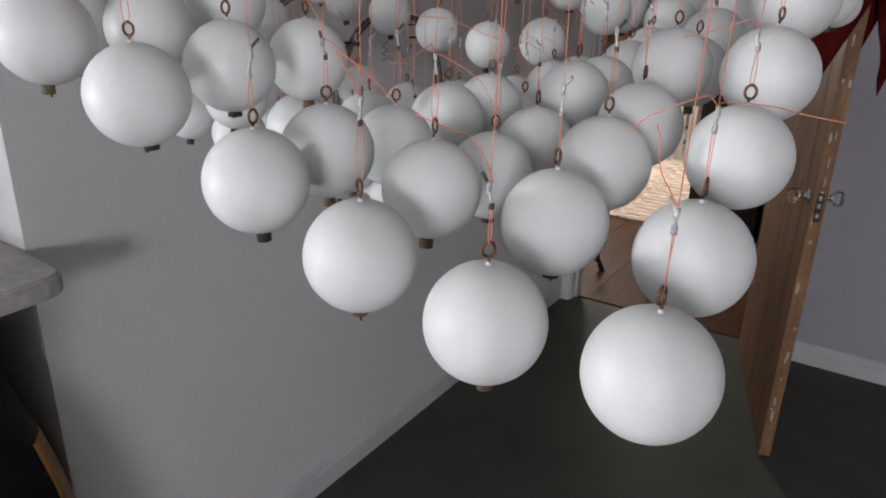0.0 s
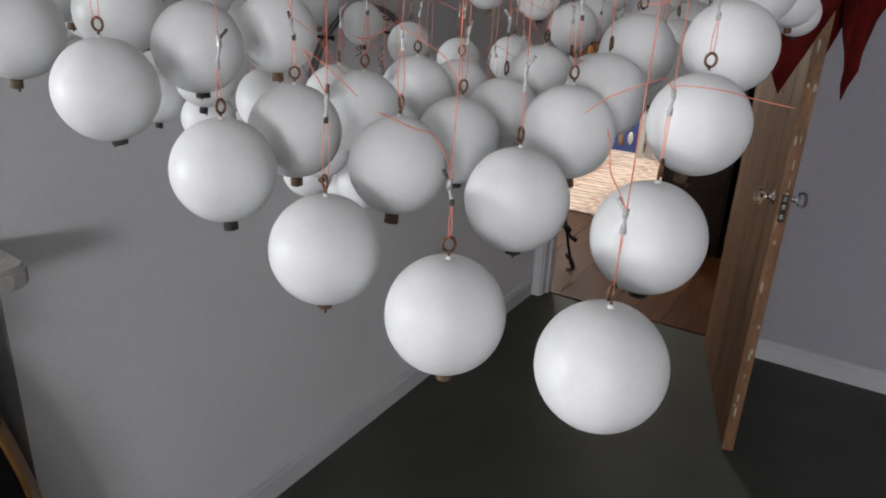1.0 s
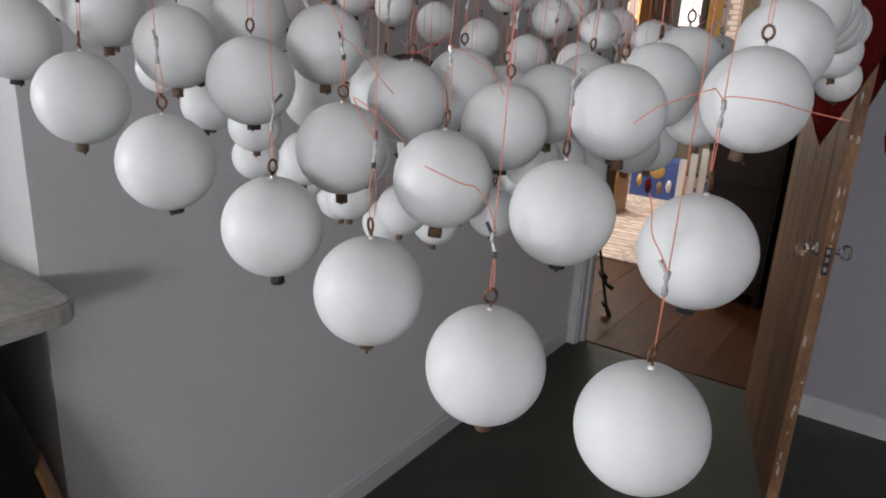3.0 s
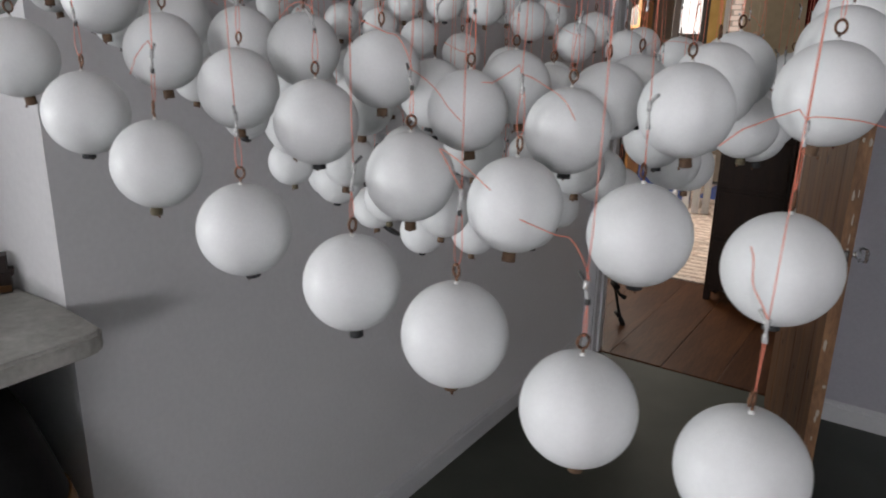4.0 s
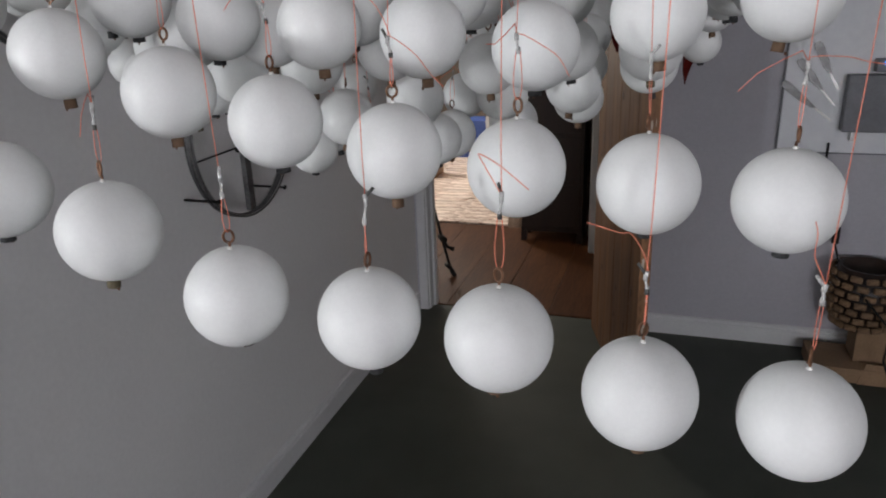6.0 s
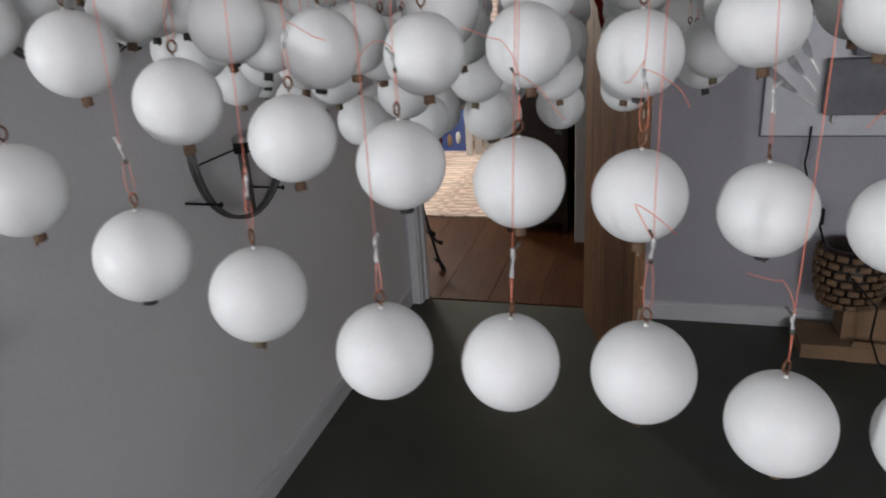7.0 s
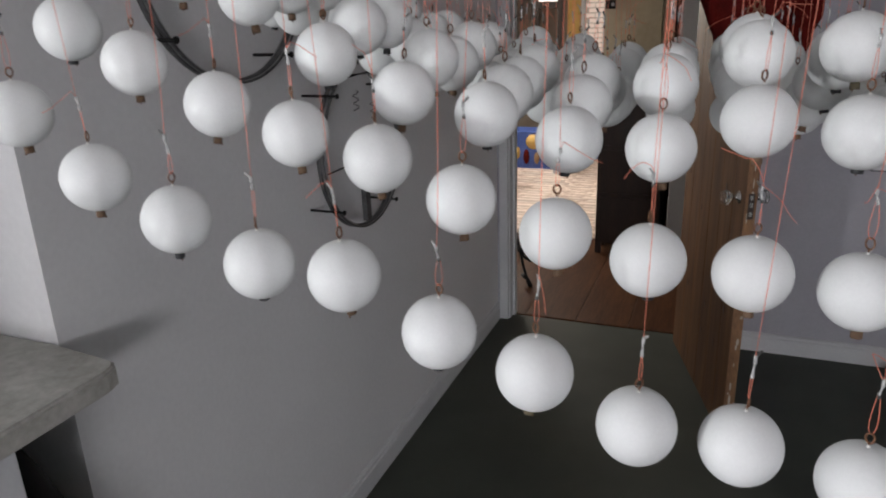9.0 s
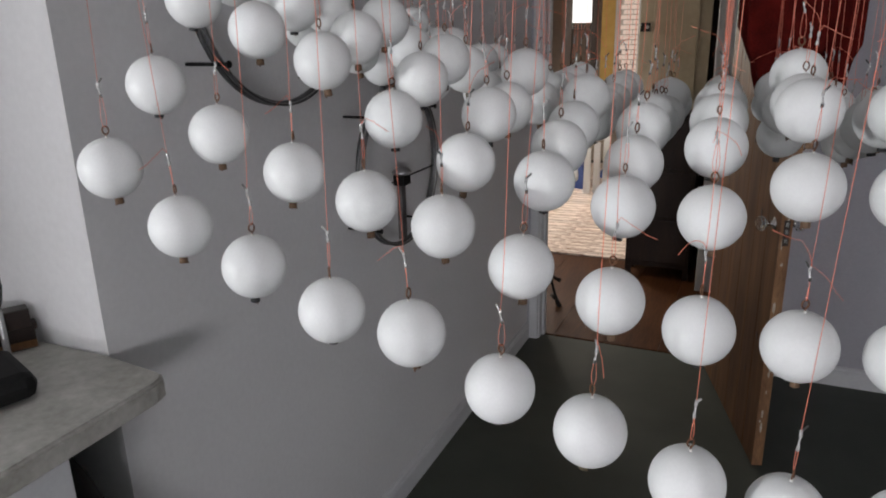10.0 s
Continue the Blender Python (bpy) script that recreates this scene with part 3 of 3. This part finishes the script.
def cream_door():
    d = empty("door_2", pose(0.31, 5.11, 0, 0, 0, 2), "cream painted panelled door with a rim lock", "door", kind="structure")
    part("leaf", box(B(), -0.012, 0.46, -0.018, 0.018, 0.0, 2.1, 0.003), CREAM, d)
    for z0, z1 in ((1.25, 2.0), (0.2, 0.9)):
        part("moulding", box(B(), 0.08, 0.38, -0.026, -0.0185, z0, z1, 0.006), CREAM, d)
    part("rim_lock", box(B(), -0.005, 0.06, -0.045, -0.019, 1.70, 1.76, 0.003), BLACK, d)
    part("bolt", tube(B(), [(0.045, -0.06, 1.73), (0.045, -0.046, 1.73)], 0.012, 10), STEEL, d)


cream_door()
structure("wall_ochre", box(B(), -0.16, -0.05, 6.0, 6.08, 0.9, 2.5), OCHRE, "ochre-painted strip of wall", "wall")
w2 = structure("window_2", box(B(), -0.048, -0.02, 6.0, 6.06, 0.9, 2.5, 0.002), TRIM, "white framed glazed side light", "window")
part("frame_bar", box(B(), 0.14, 0.165, 6.0, 6.06, 0.9, 2.5, 0.002), TRIM, w2)
# bricks and mortar emit their own light, in place of sun on them
bk = structure("backdrop_bricks", box(B(), -0.019, 0.139, 6.07, 6.10, 0.9, 2.5), glow("glowing_mortar", (0.55, 0.42, 0.33), 0.6), "brick backdrop outside the glazing, its sunlight put in as glow", "brick wall")
bm = B()
box(bm, -0.036, 0.036, -0.006, 0.006, -0.016, 0.016, 0.002)
brick = bpy.data.meshes.new("brick")
bm.to_mesh(brick)
bm.free()
brick.materials.append(glow("glowing_brick", (0.95, 0.72, 0.6), 0.75))
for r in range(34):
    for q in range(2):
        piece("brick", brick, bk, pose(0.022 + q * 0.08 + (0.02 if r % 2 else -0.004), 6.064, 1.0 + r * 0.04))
w3 = structure("window_3", box(B(), -0.60, -0.54, 6.5, 6.56, 1.2, 2.3, 0.003), DARKWOOD, "small bright window in a dark frame", "window")
part("frame_bar", box(B(), -0.36, -0.31, 6.5, 6.56, 1.2, 2.3, 0.003), DARKWOOD, w3)
part("frame_bar", box(B(), -0.539, -0.361, 6.5, 6.56, 1.70, 1.76, 0.003), DARKWOOD, w3)
part("pane", box(B(), -0.539, -0.361, 6.52, 6.53, 1.761, 2.3), OUTSIDE, w3, "bright daylight pane")
r = empty("bookcase", pose(-1.2, 6.6, 0), "tall reddish-brown wooden bookcase", "bookcase")
part("side", box(B(), -0.4, -0.37, -0.15, 0.15, 0.0, 2.2, 0.003), AMBER, r)
part("side", box(B(), 0.30, 0.33, -0.15, 0.15, 0.0, 2.2, 0.003), AMBER, r)
part("back", box(B(), -0.369, 0.299, 0.12, 0.15, 0.0, 2.2), DARKWOOD, r)
for z in (0.5, 0.95, 1.4, 1.8):
    part("shelf", box(B(), -0.369, 0.299, -0.14, 0.119, z, z + 0.025, 0.002), AMBER, r)


def floor_boards():
    owner = bpy.data.objects["floor_hall"]
    bm = B()
    box(bm, -0.1485, 0.1485, -0.76, 0.76, -0.012, 0.0, 0.0025)
    me = bpy.data.meshes.new("floor_board")
    bm.to_mesh(me)
    bm.free()
    me.materials.append(BOARD)
    rnd = random.Random(8)
    for i in range(14):
        x = -1.5 + i * 0.299
        piece("floor_board", me, owner, pose(x, L + 0.84, rnd.uniform(-0.002, 0.001)))
    bm = B()
    box(bm, -0.31, 0.31, -0.047, 0.047, -0.011, 0.004, 0.0025)
    me = bpy.data.meshes.new("pale_board")
    bm.to_mesh(me)
    bm.free()
    me.materials.append(PALE)
    for i in range(40):
        for c in range(3):
            piece("pale_board", me, owner, pose(-1.25 + c * 0.622 + (0.03 if i % 2 else -0.03), 5.21 + i * 0.0955, rnd.uniform(-0.002, 0.002)))


# tripod foot by the door post
tp = empty("music_stand", pose(0.03, 4.05, 0.0), "black folding stand with a knobbed leg, by the doorway", "stand")
part("leg", tube(B(), [(0.02, -0.01, 0.0), (-0.02, 0.0, 0.12), (-0.06, 0.02, 0.25), (-0.13, 0.04, 0.52)], [0.010, 0.009, 0.009, 0.010], 10), BLACK, tp)
part("foot", tube(B(), [(0.035, -0.015, 0.0), (0.012, -0.008, 0.030), (0.005, -0.005, 0.055)], [0.013, 0.017, 0.011], 10), BLACK, tp)
part("knob", tube(B(), [(0.005, -0.035, 0.068), (-0.03, 0.02, 0.062)], 0.015, 10), BLACK, tp)
part("clamp", tube(B(), [(-0.03, -0.01, 0.235), (-0.075, 0.035, 0.25)], 0.020, 10), BLACK, tp)
part("stay", tube(B(), [(-0.05, 0.01, 0.235), (-0.01, -0.01, 0.195), (0.03, -0.02, 0.185)], [0.011, 0.010, 0.015], 8), BLACK, tp)
part("leg", tube(B(), [(-0.13, 0.04, 0.52), (-0.26, 0.30, 0.0)], 0.010, 10), BLACK, tp)
part("leg", tube(B(), [(-0.13, 0.04, 0.52), (-0.34, -0.05, 0.0)], 0.010, 10), BLACK, tp)
part("pole", tube(B(), [(-0.13, 0.04, 0.48), (-0.13, 0.04, 0.95)], 0.012, 10), BLACK, tp)

# painted chest and white crate far off
ch = empty("painted_chest", pose(-0.72, 7.45, -0.008), "deep blue painted chest with bright figures", "chest")
part("body", box(B(), -0.38, 0.12, 0.0, 0.3, 0.0, 0.42, 0.006), BLUE, ch)
for i, (x, z, s, c) in enumerate(((-0.18, 0.14, 0.06, RED), (-0.06, 0.13, 0.05, CARD), (0.04, 0.16, 0.05, TRIM), (-0.28, 0.18, 0.05, OCHRE))):
    part("figure", lathe(B(), [(0, 0.003), (s, 0.003), (s, -0.002), (0, -0.002)], 9, Matrix.Translation((x, -0.002, z)) @ Matrix.Rotation(math.pi / 2, 4, "X") @ Matrix.Diagonal((0.6, 1.4, 1, 1))), c, ch, "bright painted figure")
part("disc", lathe(B(), [(0, 0.003), (0.085, 0.003), (0.085, -0.002), (0, -0.002)], 20, Matrix.Translation((-0.10, -0.002, 0.31)) @ Matrix.Rotation(math.pi / 2, 4, "X")), OCHRE, ch, "yellow painted disc")
cr = empty("white_boards", pose(-0.53, 7.25, -0.008), "white boards leaning upright", "boards")
for i in range(3):
    part("board", box(B(), -0.02 + i * 0.09, 0.05 + i * 0.09, 0.05 * i, 0.05 * i + 0.02, 0.0, 0.5 + 0.06 * i, 0.003), TRIM, cr)
rg = part("blue_mat", box(B(), -0.62, 0.1, 8.1, 8.9, -0.012, 0.012, 0.004), BLUE)
tagged(rg, "deep blue mat on the far floor", "mat")

LATTICE = (0.6583, 0.1905, 0.0683, 0.0039, -0.0034, 0.0662)
RATE, STEP = 0.320, 0.720
SWELL = (
    (1.6827, 0.0028, -0.0415),
    (0.0345, 0.0345, -0.0037),
    (0.0161, -0.0097, 0.0245),
    (0.0416, -0.0337, -0.0049),
    (-0.0459, 0.0166, 0.0825),
    (-0.0292, 0.0094, 0.0260),
    (-0.0125, 0.0145, -0.0023),
    (-0.0211, 0.0047, -0.0105),
    (0.0302, 0.0012, -0.0028),
    (-0.0329, -0.0238, -0.0288),
    (0.0552, 0.0346, 0.0223),
    (-0.0315, -0.0245, -0.0367),
    (-0.0212, 0.0055, -0.0224),
    (0.0010, 0.0027, 0.0026),
    (-0.0229, -0.0287, -0.0184),
    (-0.0034, 0.0030, 0.0065),
    (0.0172, 0.0009, 0.0268),
    (0.0109, 0.0067, 0.0061),
    (0.0057, 0.0031, 0.0072),
    (0.0121, -0.0082, 0.0022),
)
LEVEL = (
    (1.2, -20.3, -15.6, -14, 9.4, 2.2, 7.2, -1.2, 2.7, 11.2, 1.3, -3.6),
    (-12.1, 27.3, 7.7, 9.5, 5.1, -7, -6.5, -1.8, -4.8, 0.2, -0.1, -6.8),
    (0, 15.9, 38.8, -19, -11.8, -11.2, -6.3, -0.5, -4.4, -5.7, 12.2, 17.6),
)
DRIFT = (
    (6.8, 13.4, 5.7, 6.1, 10.7, -2.5, 6, -8.9, 4.1, 16.1, 1.6, -7.5),
    (-0.8, -26.3, -2.1, 1.2, 15.2, 23.6, 10.6, -2, 11.5, -1.1, -5.9, -0.8),
    (0, 1.1, -4.6, 40.7, 23.2, 15.8, -20.1, -20.1, 14.4, 11.2, 18.8, 34.2),
)
BEND = (
    (2.5, 3.3, 2.4, 2.1, -2.6, 5.2, -26.9, -14.7, -17.9, -27.6, -28, -15.4),
    (-0.2, -9.1, -5.6, -4.7, -2.3, -7.3, -9.9, -7.7, -9.8, -5.6, -8.7, -13.4),
    (0, 0.3, -2.8, 0.5, -2.2, -0.1, 20.4, 7.4, 13.7, 15.6, 8.3, -4),
)
TWIST = (
    (1.6, 0.6, 1.7, 1.1, -6.4, -7.2, -16.4, -7.3, -15.8, -4.6, -22.2, -11.3),
    (-0.1, -5.3, -7.4, -6.9, -8, -6.9, -1, -10.3, -14.4, -1.4, -4.8, -12),
    (0, 0.2, -2.5, -10.5, -10, -5.2, -2.5, 4, 1.5, 7, 9.3, -9.5),
)
CURL = (
    (0.7, -0.7, 1, 0.3, -5.8, -6.2, 17.2, 10.6, 4.4, 28.5, 9.6, 9.8),
    (-0.1, -2.1, -5.8, -5.6, -7.9, -7.1, -4.7, 5.6, 7.3, 8.4, 7.8, 9.7),
    (0, 0.1, -1.7, -11.3, -10.1, -5.7, -5, -1, -1.8, 0.2, 13.5, 9),
)
SLIP = (
    (0, -0.1, 0.1, -1, 3.3, 4.9, 9.1, 6.2, 5.9, -24.8, -18.1, 0),
    (-0, 0.1, 1.3, 2.1, 2.9, 2.9, 5.4, 8.3, 9.1, 5, 5.2, 0),
    (0, 0, 0.1, 5.3, 2.5, 1.6, 5, 6.9, 9, 7.6, 9.3, 0),
)
REST = {
    3: (0, 0, 14, 6, -1, -9, -14, 1, 14, -6, -6, -6),
    4: (0, 0, 0, 0, 5, -11, -2, 1, 28, 13, 0, 0),
    5: (0, 0, 0, 0, 13, 10, -4, 0, 7, 0, -29, 0),
    6: (0, 0, 0, 0, 0, -9, -5, -8, 17, -6, -24, 0),
    7: (0, 0, 17, 0, 9, 0, 0, -8, -11, -14, -14, 0),
    8: (0, 0, 0, -1, 3, -2, -9, -3, 26, 0, -21, 0),
    9: (0, 0, 0, 0, 0, 2, 3, 11, 0, -2, 0, -27),
    10: (0, 0, 0, 0, 6, 4, -3, 6, 12, 0, -40, 0),
    11: (0, 0, 0, 0, 0, 0, 0, 0, 0, 0, 0, -45),
}
SHIFT_X = (
    (-6.1, -2.6, -2.4, 2, 0.4, 2.4, 2.5, 2.1, 1.5, 0.6, -1.3, -0.7),
    (0.9, -1.9, 2.3, 0.9, 3.4, 1.1, 3.1, 0.2, 0.2, -1.4, -2, -3.6),
    (0, -0.1, -0.7, -0.4, -0.9, 0.8, 0.9, 1.8, -0.6, -0.8, -0.9, -0.7),
)
SHIFT_Y = (
    (6.3, 1.4, 2.5, -2.5, -0.4, -0.6, -4.1, -2.4, 7.2, 1.2, -2.6, -1.2),
    (1, -2.6, -0.5, 2, -2.2, -3.8, -2.9, -3.2, -1.5, 0.3, 3.4, 0.4),
    (0, -0, -0.4, -0.4, 0.7, 3.8, -3, -2.7, -0.4, 2.1, 2.2, 3.1),
)


# departures of single balls at 5, 7.5 and 10 seconds: (column, row)
LATE = {
    (1, 3): (0, 10, 20), (2, 3): (0, 4, 9), (3, 3): (0, 2, 4), (4, 3): (-8, 0, -2), (5, 3): (-16, -15, -10),
    (6, 3): (0, -9, -8), (7, 3): (0, -4, 0), (8, 3): (-8, -4, 25), (9, 3): (0, 30, 50),
    (1, 4): (0, 12, 25), (2, 4): (0, 20, 40), (3, 4): (0, 10, 23), (4, 4): (0, -8, -15), (5, 4): (0, -4, -7), (6, 4): (0, -5, -10), (8, 4): (0, 0, -6),
    (2, 5): (0, 10, 25), (3, 5): (0, 8, 20), (4, 5): (0, 6, 16), (7, 5): (0, 4, 12), (8, 5): (0, 15, 38),
}

# ---- the hanging balls ----
def nudge(k, j, t):
    """Small departures of single balls from the swell, in millimetres."""
    a, b, c = LATE.get((k, j), (0, 0, 0))
    for t0, t1, u, v in ((0, 5, 0, a), (5, 7.5, a, b), (7.5, 10, b, c)):
        if t <= t1:
            return u + (v - u) * (t - t0) / (t1 - t0)
    return c


def rise(k, j, t):
    """Height of the ball in column k of row j at t seconds."""
    u, w = k / 5.5 - 1, t / 5 - 1
    cols = (1, u, 1.5 * u * u - 0.5, 2.5 * u ** 3 - 1.5 * u)
    v = j / 5.5 - 1
    rows = (1, math.sin(STEP * j), math.cos(STEP * j), v, v * v)
    times = (1, math.sin(RATE * t), math.cos(RATE * t))
    z = sum(cols[a] * rows[b] * times[c] * SWELL[5 * a + b][c] for a in range(4) for b in range(5) for c in range(3))
    if (k, j) == (6, 1):
        z += 0.026 * max(0, 1 - t / 1.6)
    if j < 3:
        s = min(max((t - 6.9) / 1.4, 0), 1)
        return z + (LEVEL[j][k] + DRIFT[j][k] * w + BEND[j][k] * w * w + TWIST[j][k] * w ** 3 + CURL[j][k] * w ** 4 + SLIP[j][k] * s * s * (3 - 2 * s)) / 1000
    return z + (REST[j][k] + nudge(k, j, t)) / 1000


R = 0.0262
bm = B()
bmesh.ops.create_uvsphere(bm, u_segments=48, v_segments=32, radius=R)
for f in bm.faces:
    f.smooth = True
SHELL = bpy.data.meshes.new("shell")
bm.to_mesh(SHELL)
bm.free()
SHELL.materials.append(BALL)
CORD_TOP = 1.08
CRIMP_TOP = {}


def ball_kind(seed):
    """One hanging ball: shell, twisted wire eye, glue bead, bottom plug with its pin, cord loop, crimp, tail and long cord."""
    rnd = random.Random(seed)
    ob = new("hanging_ball")
    piece("shell", SHELL, ob, Matrix())
    eye_h, eye_w = rnd.uniform(0.0032, 0.0039), rnd.uniform(0.0018, 0.0029)
    base = R + 0.0030
    pts = [(0, 0, R - 0.002), (0, 0, base)]
    cz = base + eye_h
    for i in range(15):
        a = -math.pi / 2 + 2 * math.pi * i / 14 * 0.98
        pts.append((eye_w * math.cos(a), 0.0011 * i / 14, cz + eye_h * math.sin(a)))
    part("eye_hook", tube(B(), pts, 0.00072, 8), WIRE, ob, "tarnished copper wire eye")
    part("glue_bead", lathe(B(), [(0.0014, R - 0.0008), (0.0012, R + 0.0008), (0.0008, R + 0.0013), (0, R + 0.0014)], 10), COLLAR, ob)
    kind = rnd.choice((0, 1, 2, 3, 1, 0))
    flat = kind == 1 and rnd.random() < 0.6
    pr, ph = (0.0041, 0.0028) if flat else (rnd.uniform(0.0032, 0.0039), rnd.uniform(0.0048, 0.0062))
    lean = Matrix.Rotation(rnd.uniform(-0.14, 0.14), 4, "X") @ Matrix.Rotation(rnd.uniform(-0.14, 0.14), 4, "Y")
    plug = part("plug", lathe(B(), [(0, -R + 0.0008), (pr * 0.94, -R + 0.0008), (pr, -R - ph * 0.3), (pr * 1.02, -R - ph * 0.95), (pr * 0.9, -R - ph), (0, -R - ph)], 14, lean), PLUGS[kind], ob)
    part("pin", tube(B(), [(0, 0, -R - ph + 0.0003), (0.0002, 0, -R - ph - 0.0014)], 0.0007, 6), WIRE, plug)
    top = cz + eye_h - 0.0008
    loop = rnd.uniform(0.016, 0.026)
    wide = rnd.uniform(0.0012, 0.0036)
    pts = []
    for i in range(17):
        u = i / 16
        s = math.sin(math.pi * u)
        side = math.cos(math.pi * u)
        h = top + loop * (1 - s ** 0.75)
        pts.append((wide * side * (0.25 + 1.5 * s * (1 - s * 0.45)), 0.0006 * side, h))
    part("cord_loop", tube(B(), pts, 0.00022, 5), CORD, ob, "thin orange-red cord loop")
    c0 = top + loop - 0.001
    bend = rnd.uniform(-0.0022, 0.0022)
    length = rnd.uniform(0.009, 0.015)
    cr = part("crimp", tube(B(), [(0, 0, c0), (0, 0.0002, c0 + 0.0028), (bend * 0.4, 0, c0 + length * 0.35), (bend, 0.0006, c0 + length * 0.75), (bend * 0.8, 0, c0 + length)], [0.0010, 0.0010, 0.0006, 0.0007, 0.0007], 7), CRIMP, ob, "bent aluminium crimp")
    part("sleeve", tube(B(), [(0, 0, c0 - 0.0005), (0, 0.0001, c0 + 0.0022)], 0.00115, 10), TAPE if seed % 2 else CRIMP, cr)
    part("ferrule", tube(B(), [(bend * 0.9, 0.0004, c0 + length * 0.62), (bend * 0.8, 0, c0 + length - 0.0002)], 0.0011, 10), CRIMP, cr)
    c1 = c0 + length - 0.0005
    part("cord", tube(B(), [(bend * 0.8, 0, c1), (bend * 0.3, 0, c1 + 0.02), (0, 0, c1 + 0.06), (0, 0, CORD_TOP)], 0.00023, 5), CORD, ob, "thin orange-red hanging cord")
    style = rnd.random()
    if style < 0.45:
        a, q = rnd.uniform(0, 6.28), rnd.uniform(0.018, 0.038)
        dx, dy = math.cos(a), math.sin(a)
        part("cord_tail", tube(B(), [(bend * 0.8, 0, c1), (dx * q * 0.12, dy * q * 0.12, c1 + 0.005), (dx * q * 0.4, dy * q * 0.4, c1 + rnd.uniform(0.0, 0.009)), (dx * q * 0.75, dy * q * 0.75, c1 - 0.004), (dx * q, dy * q, c1 - rnd.uniform(0.0, 0.018))], 0.00024, 5), CORD, ob, "loose orange-red cord end")
    if style > 0.3:
        a = rnd.uniform(0, 6.28)
        dx, dy = math.cos(a) * 0.004, math.sin(a) * 0.004
        part("crimp_tag", tube(B(), [(bend, 0, c1 - 0.001), (bend + dx, dy, c1 + 0.0035)], 0.0008, 6), TAPE if style > 0.6 else CRIMP, cr)
    CRIMP_TOP[seed] = c1
    return tagged(ob, "matt white ball hung from an orange-red cord by a wire eye", "hanging ball", "hanging balls")


BALLS = []
CAM_RIGHT = Vector((0.84, 0.55, 0))
# loose cord ends that stand out: (column, row): sideways and upward steps in millimetres from the crimp
LOOSE = {
    (11, 1): ((4, 2), (20, 1), (36, -2), (52, -5)),
    (10, 0): ((-3, 9), (-8, 18), (-17, 20), (-31, 26)),
    (9, 0): ((-7, 14), (-9, 18), (0, 12), (13, 0)),
    (11, 0): ((-2, 6), (-7, 14), (-11, 24), (-12, 29)),
    (8, 1): ((5, -2), (13, -10), (20, -20), (27, -27)),
    (8, 2): ((2, 6), (6, 9), (16, 8), (30, 8)),
    (9, 1): ((5, -1), (12, -5), (22, -12), (28, -22)),
    (7, 1): ((-3, 5), (-9, 7), (-14, 4), (-20, -3)),
}


def hang_balls():
    kinds = [ball_kind(100 + i) for i in range(14)]
    used = set()
    rnd = random.Random(21)
    ox, oy, ux, uy, vx, vy = LATTICE
    for j in range(12):
        for k in range(12):
            x, y = ox + k * ux + j * vx, oy + k * uy + j * vy
            if j < 3:
                x, y = x + SHIFT_X[j][k] / 1000, y + SHIFT_Y[j][k] / 1000
            turn, tx, ty = rnd.uniform(0, 360), rnd.uniform(-3, 3), rnd.uniform(-3, 3)
            n = rnd.randrange(len(kinds))
            m = pose(x, y, rise(k, j, 0), tx, ty, turn)
            if n in used:
                ob = copy_thing(kinds[n], m)
            else:
                ob = kinds[n]
                ob.matrix_basis = m
                used.add(n)
            if (k, j) in LOOSE:
                c1 = CRIMP_TOP[100 + n]
                back = Matrix.Rotation(-radians(turn), 3, "Z")
                pts = [(0, 0, c1)] + [back @ (CAM_RIGHT * a / 1000 + Vector((0.0015 * math.sin(a), 0, 0))) + Vector((0, 0, c1 + b / 1000)) for a, b in LOOSE[k, j]]
                fine = []
                for i in range(len(pts) - 1):
                    p0, p1, p2, p3 = [Vector(pts[min(max(q, 0), len(pts) - 1)]) for q in (i - 1, i, i + 1, i + 2)]
                    for q in range(4):
                        u = q / 4
                        fine.append(0.5 * (2 * p1 + (p2 - p0) * u + (2 * p0 - 5 * p1 + 4 * p2 - p3) * u * u + (3 * p1 - p0 - 3 * p2 + p3) * u ** 3))
                fine.append(Vector(pts[-1]))
                part("cord_tail", tube(B(), fine, 0.00024, 5), CORD, ob, "long loose orange-red cord end")
            BALLS.append((ob, k, j, x, y, tx, ty, turn))
    for n, ob in enumerate(kinds):
        if n not in used:
            for o in (*ob.children_recursive, ob):
                bpy.data.objects.remove(o)


hang_balls()
floor_boards()


# a slow sideways drift, in millimetres per second from t = 5.5
SWAY = {(8, 0): -1.0}


def motions():
    for ob, k, j, x, y, tx, ty, turn in BALLS:
        q = SWAY.get((k, j), 0) / 1000
        walk(ob, [(t, pose(x + 0.84 * q * max(0, t - 5.5), y + 0.55 * q * max(0, t - 5.5), rise(k, j, t), tx, ty, turn)) for t in (0, 1, 2, 3, 4, 5, 6, 6.9, 7.3, 7.6, 8, 8.4, 9, 10)])


motions()
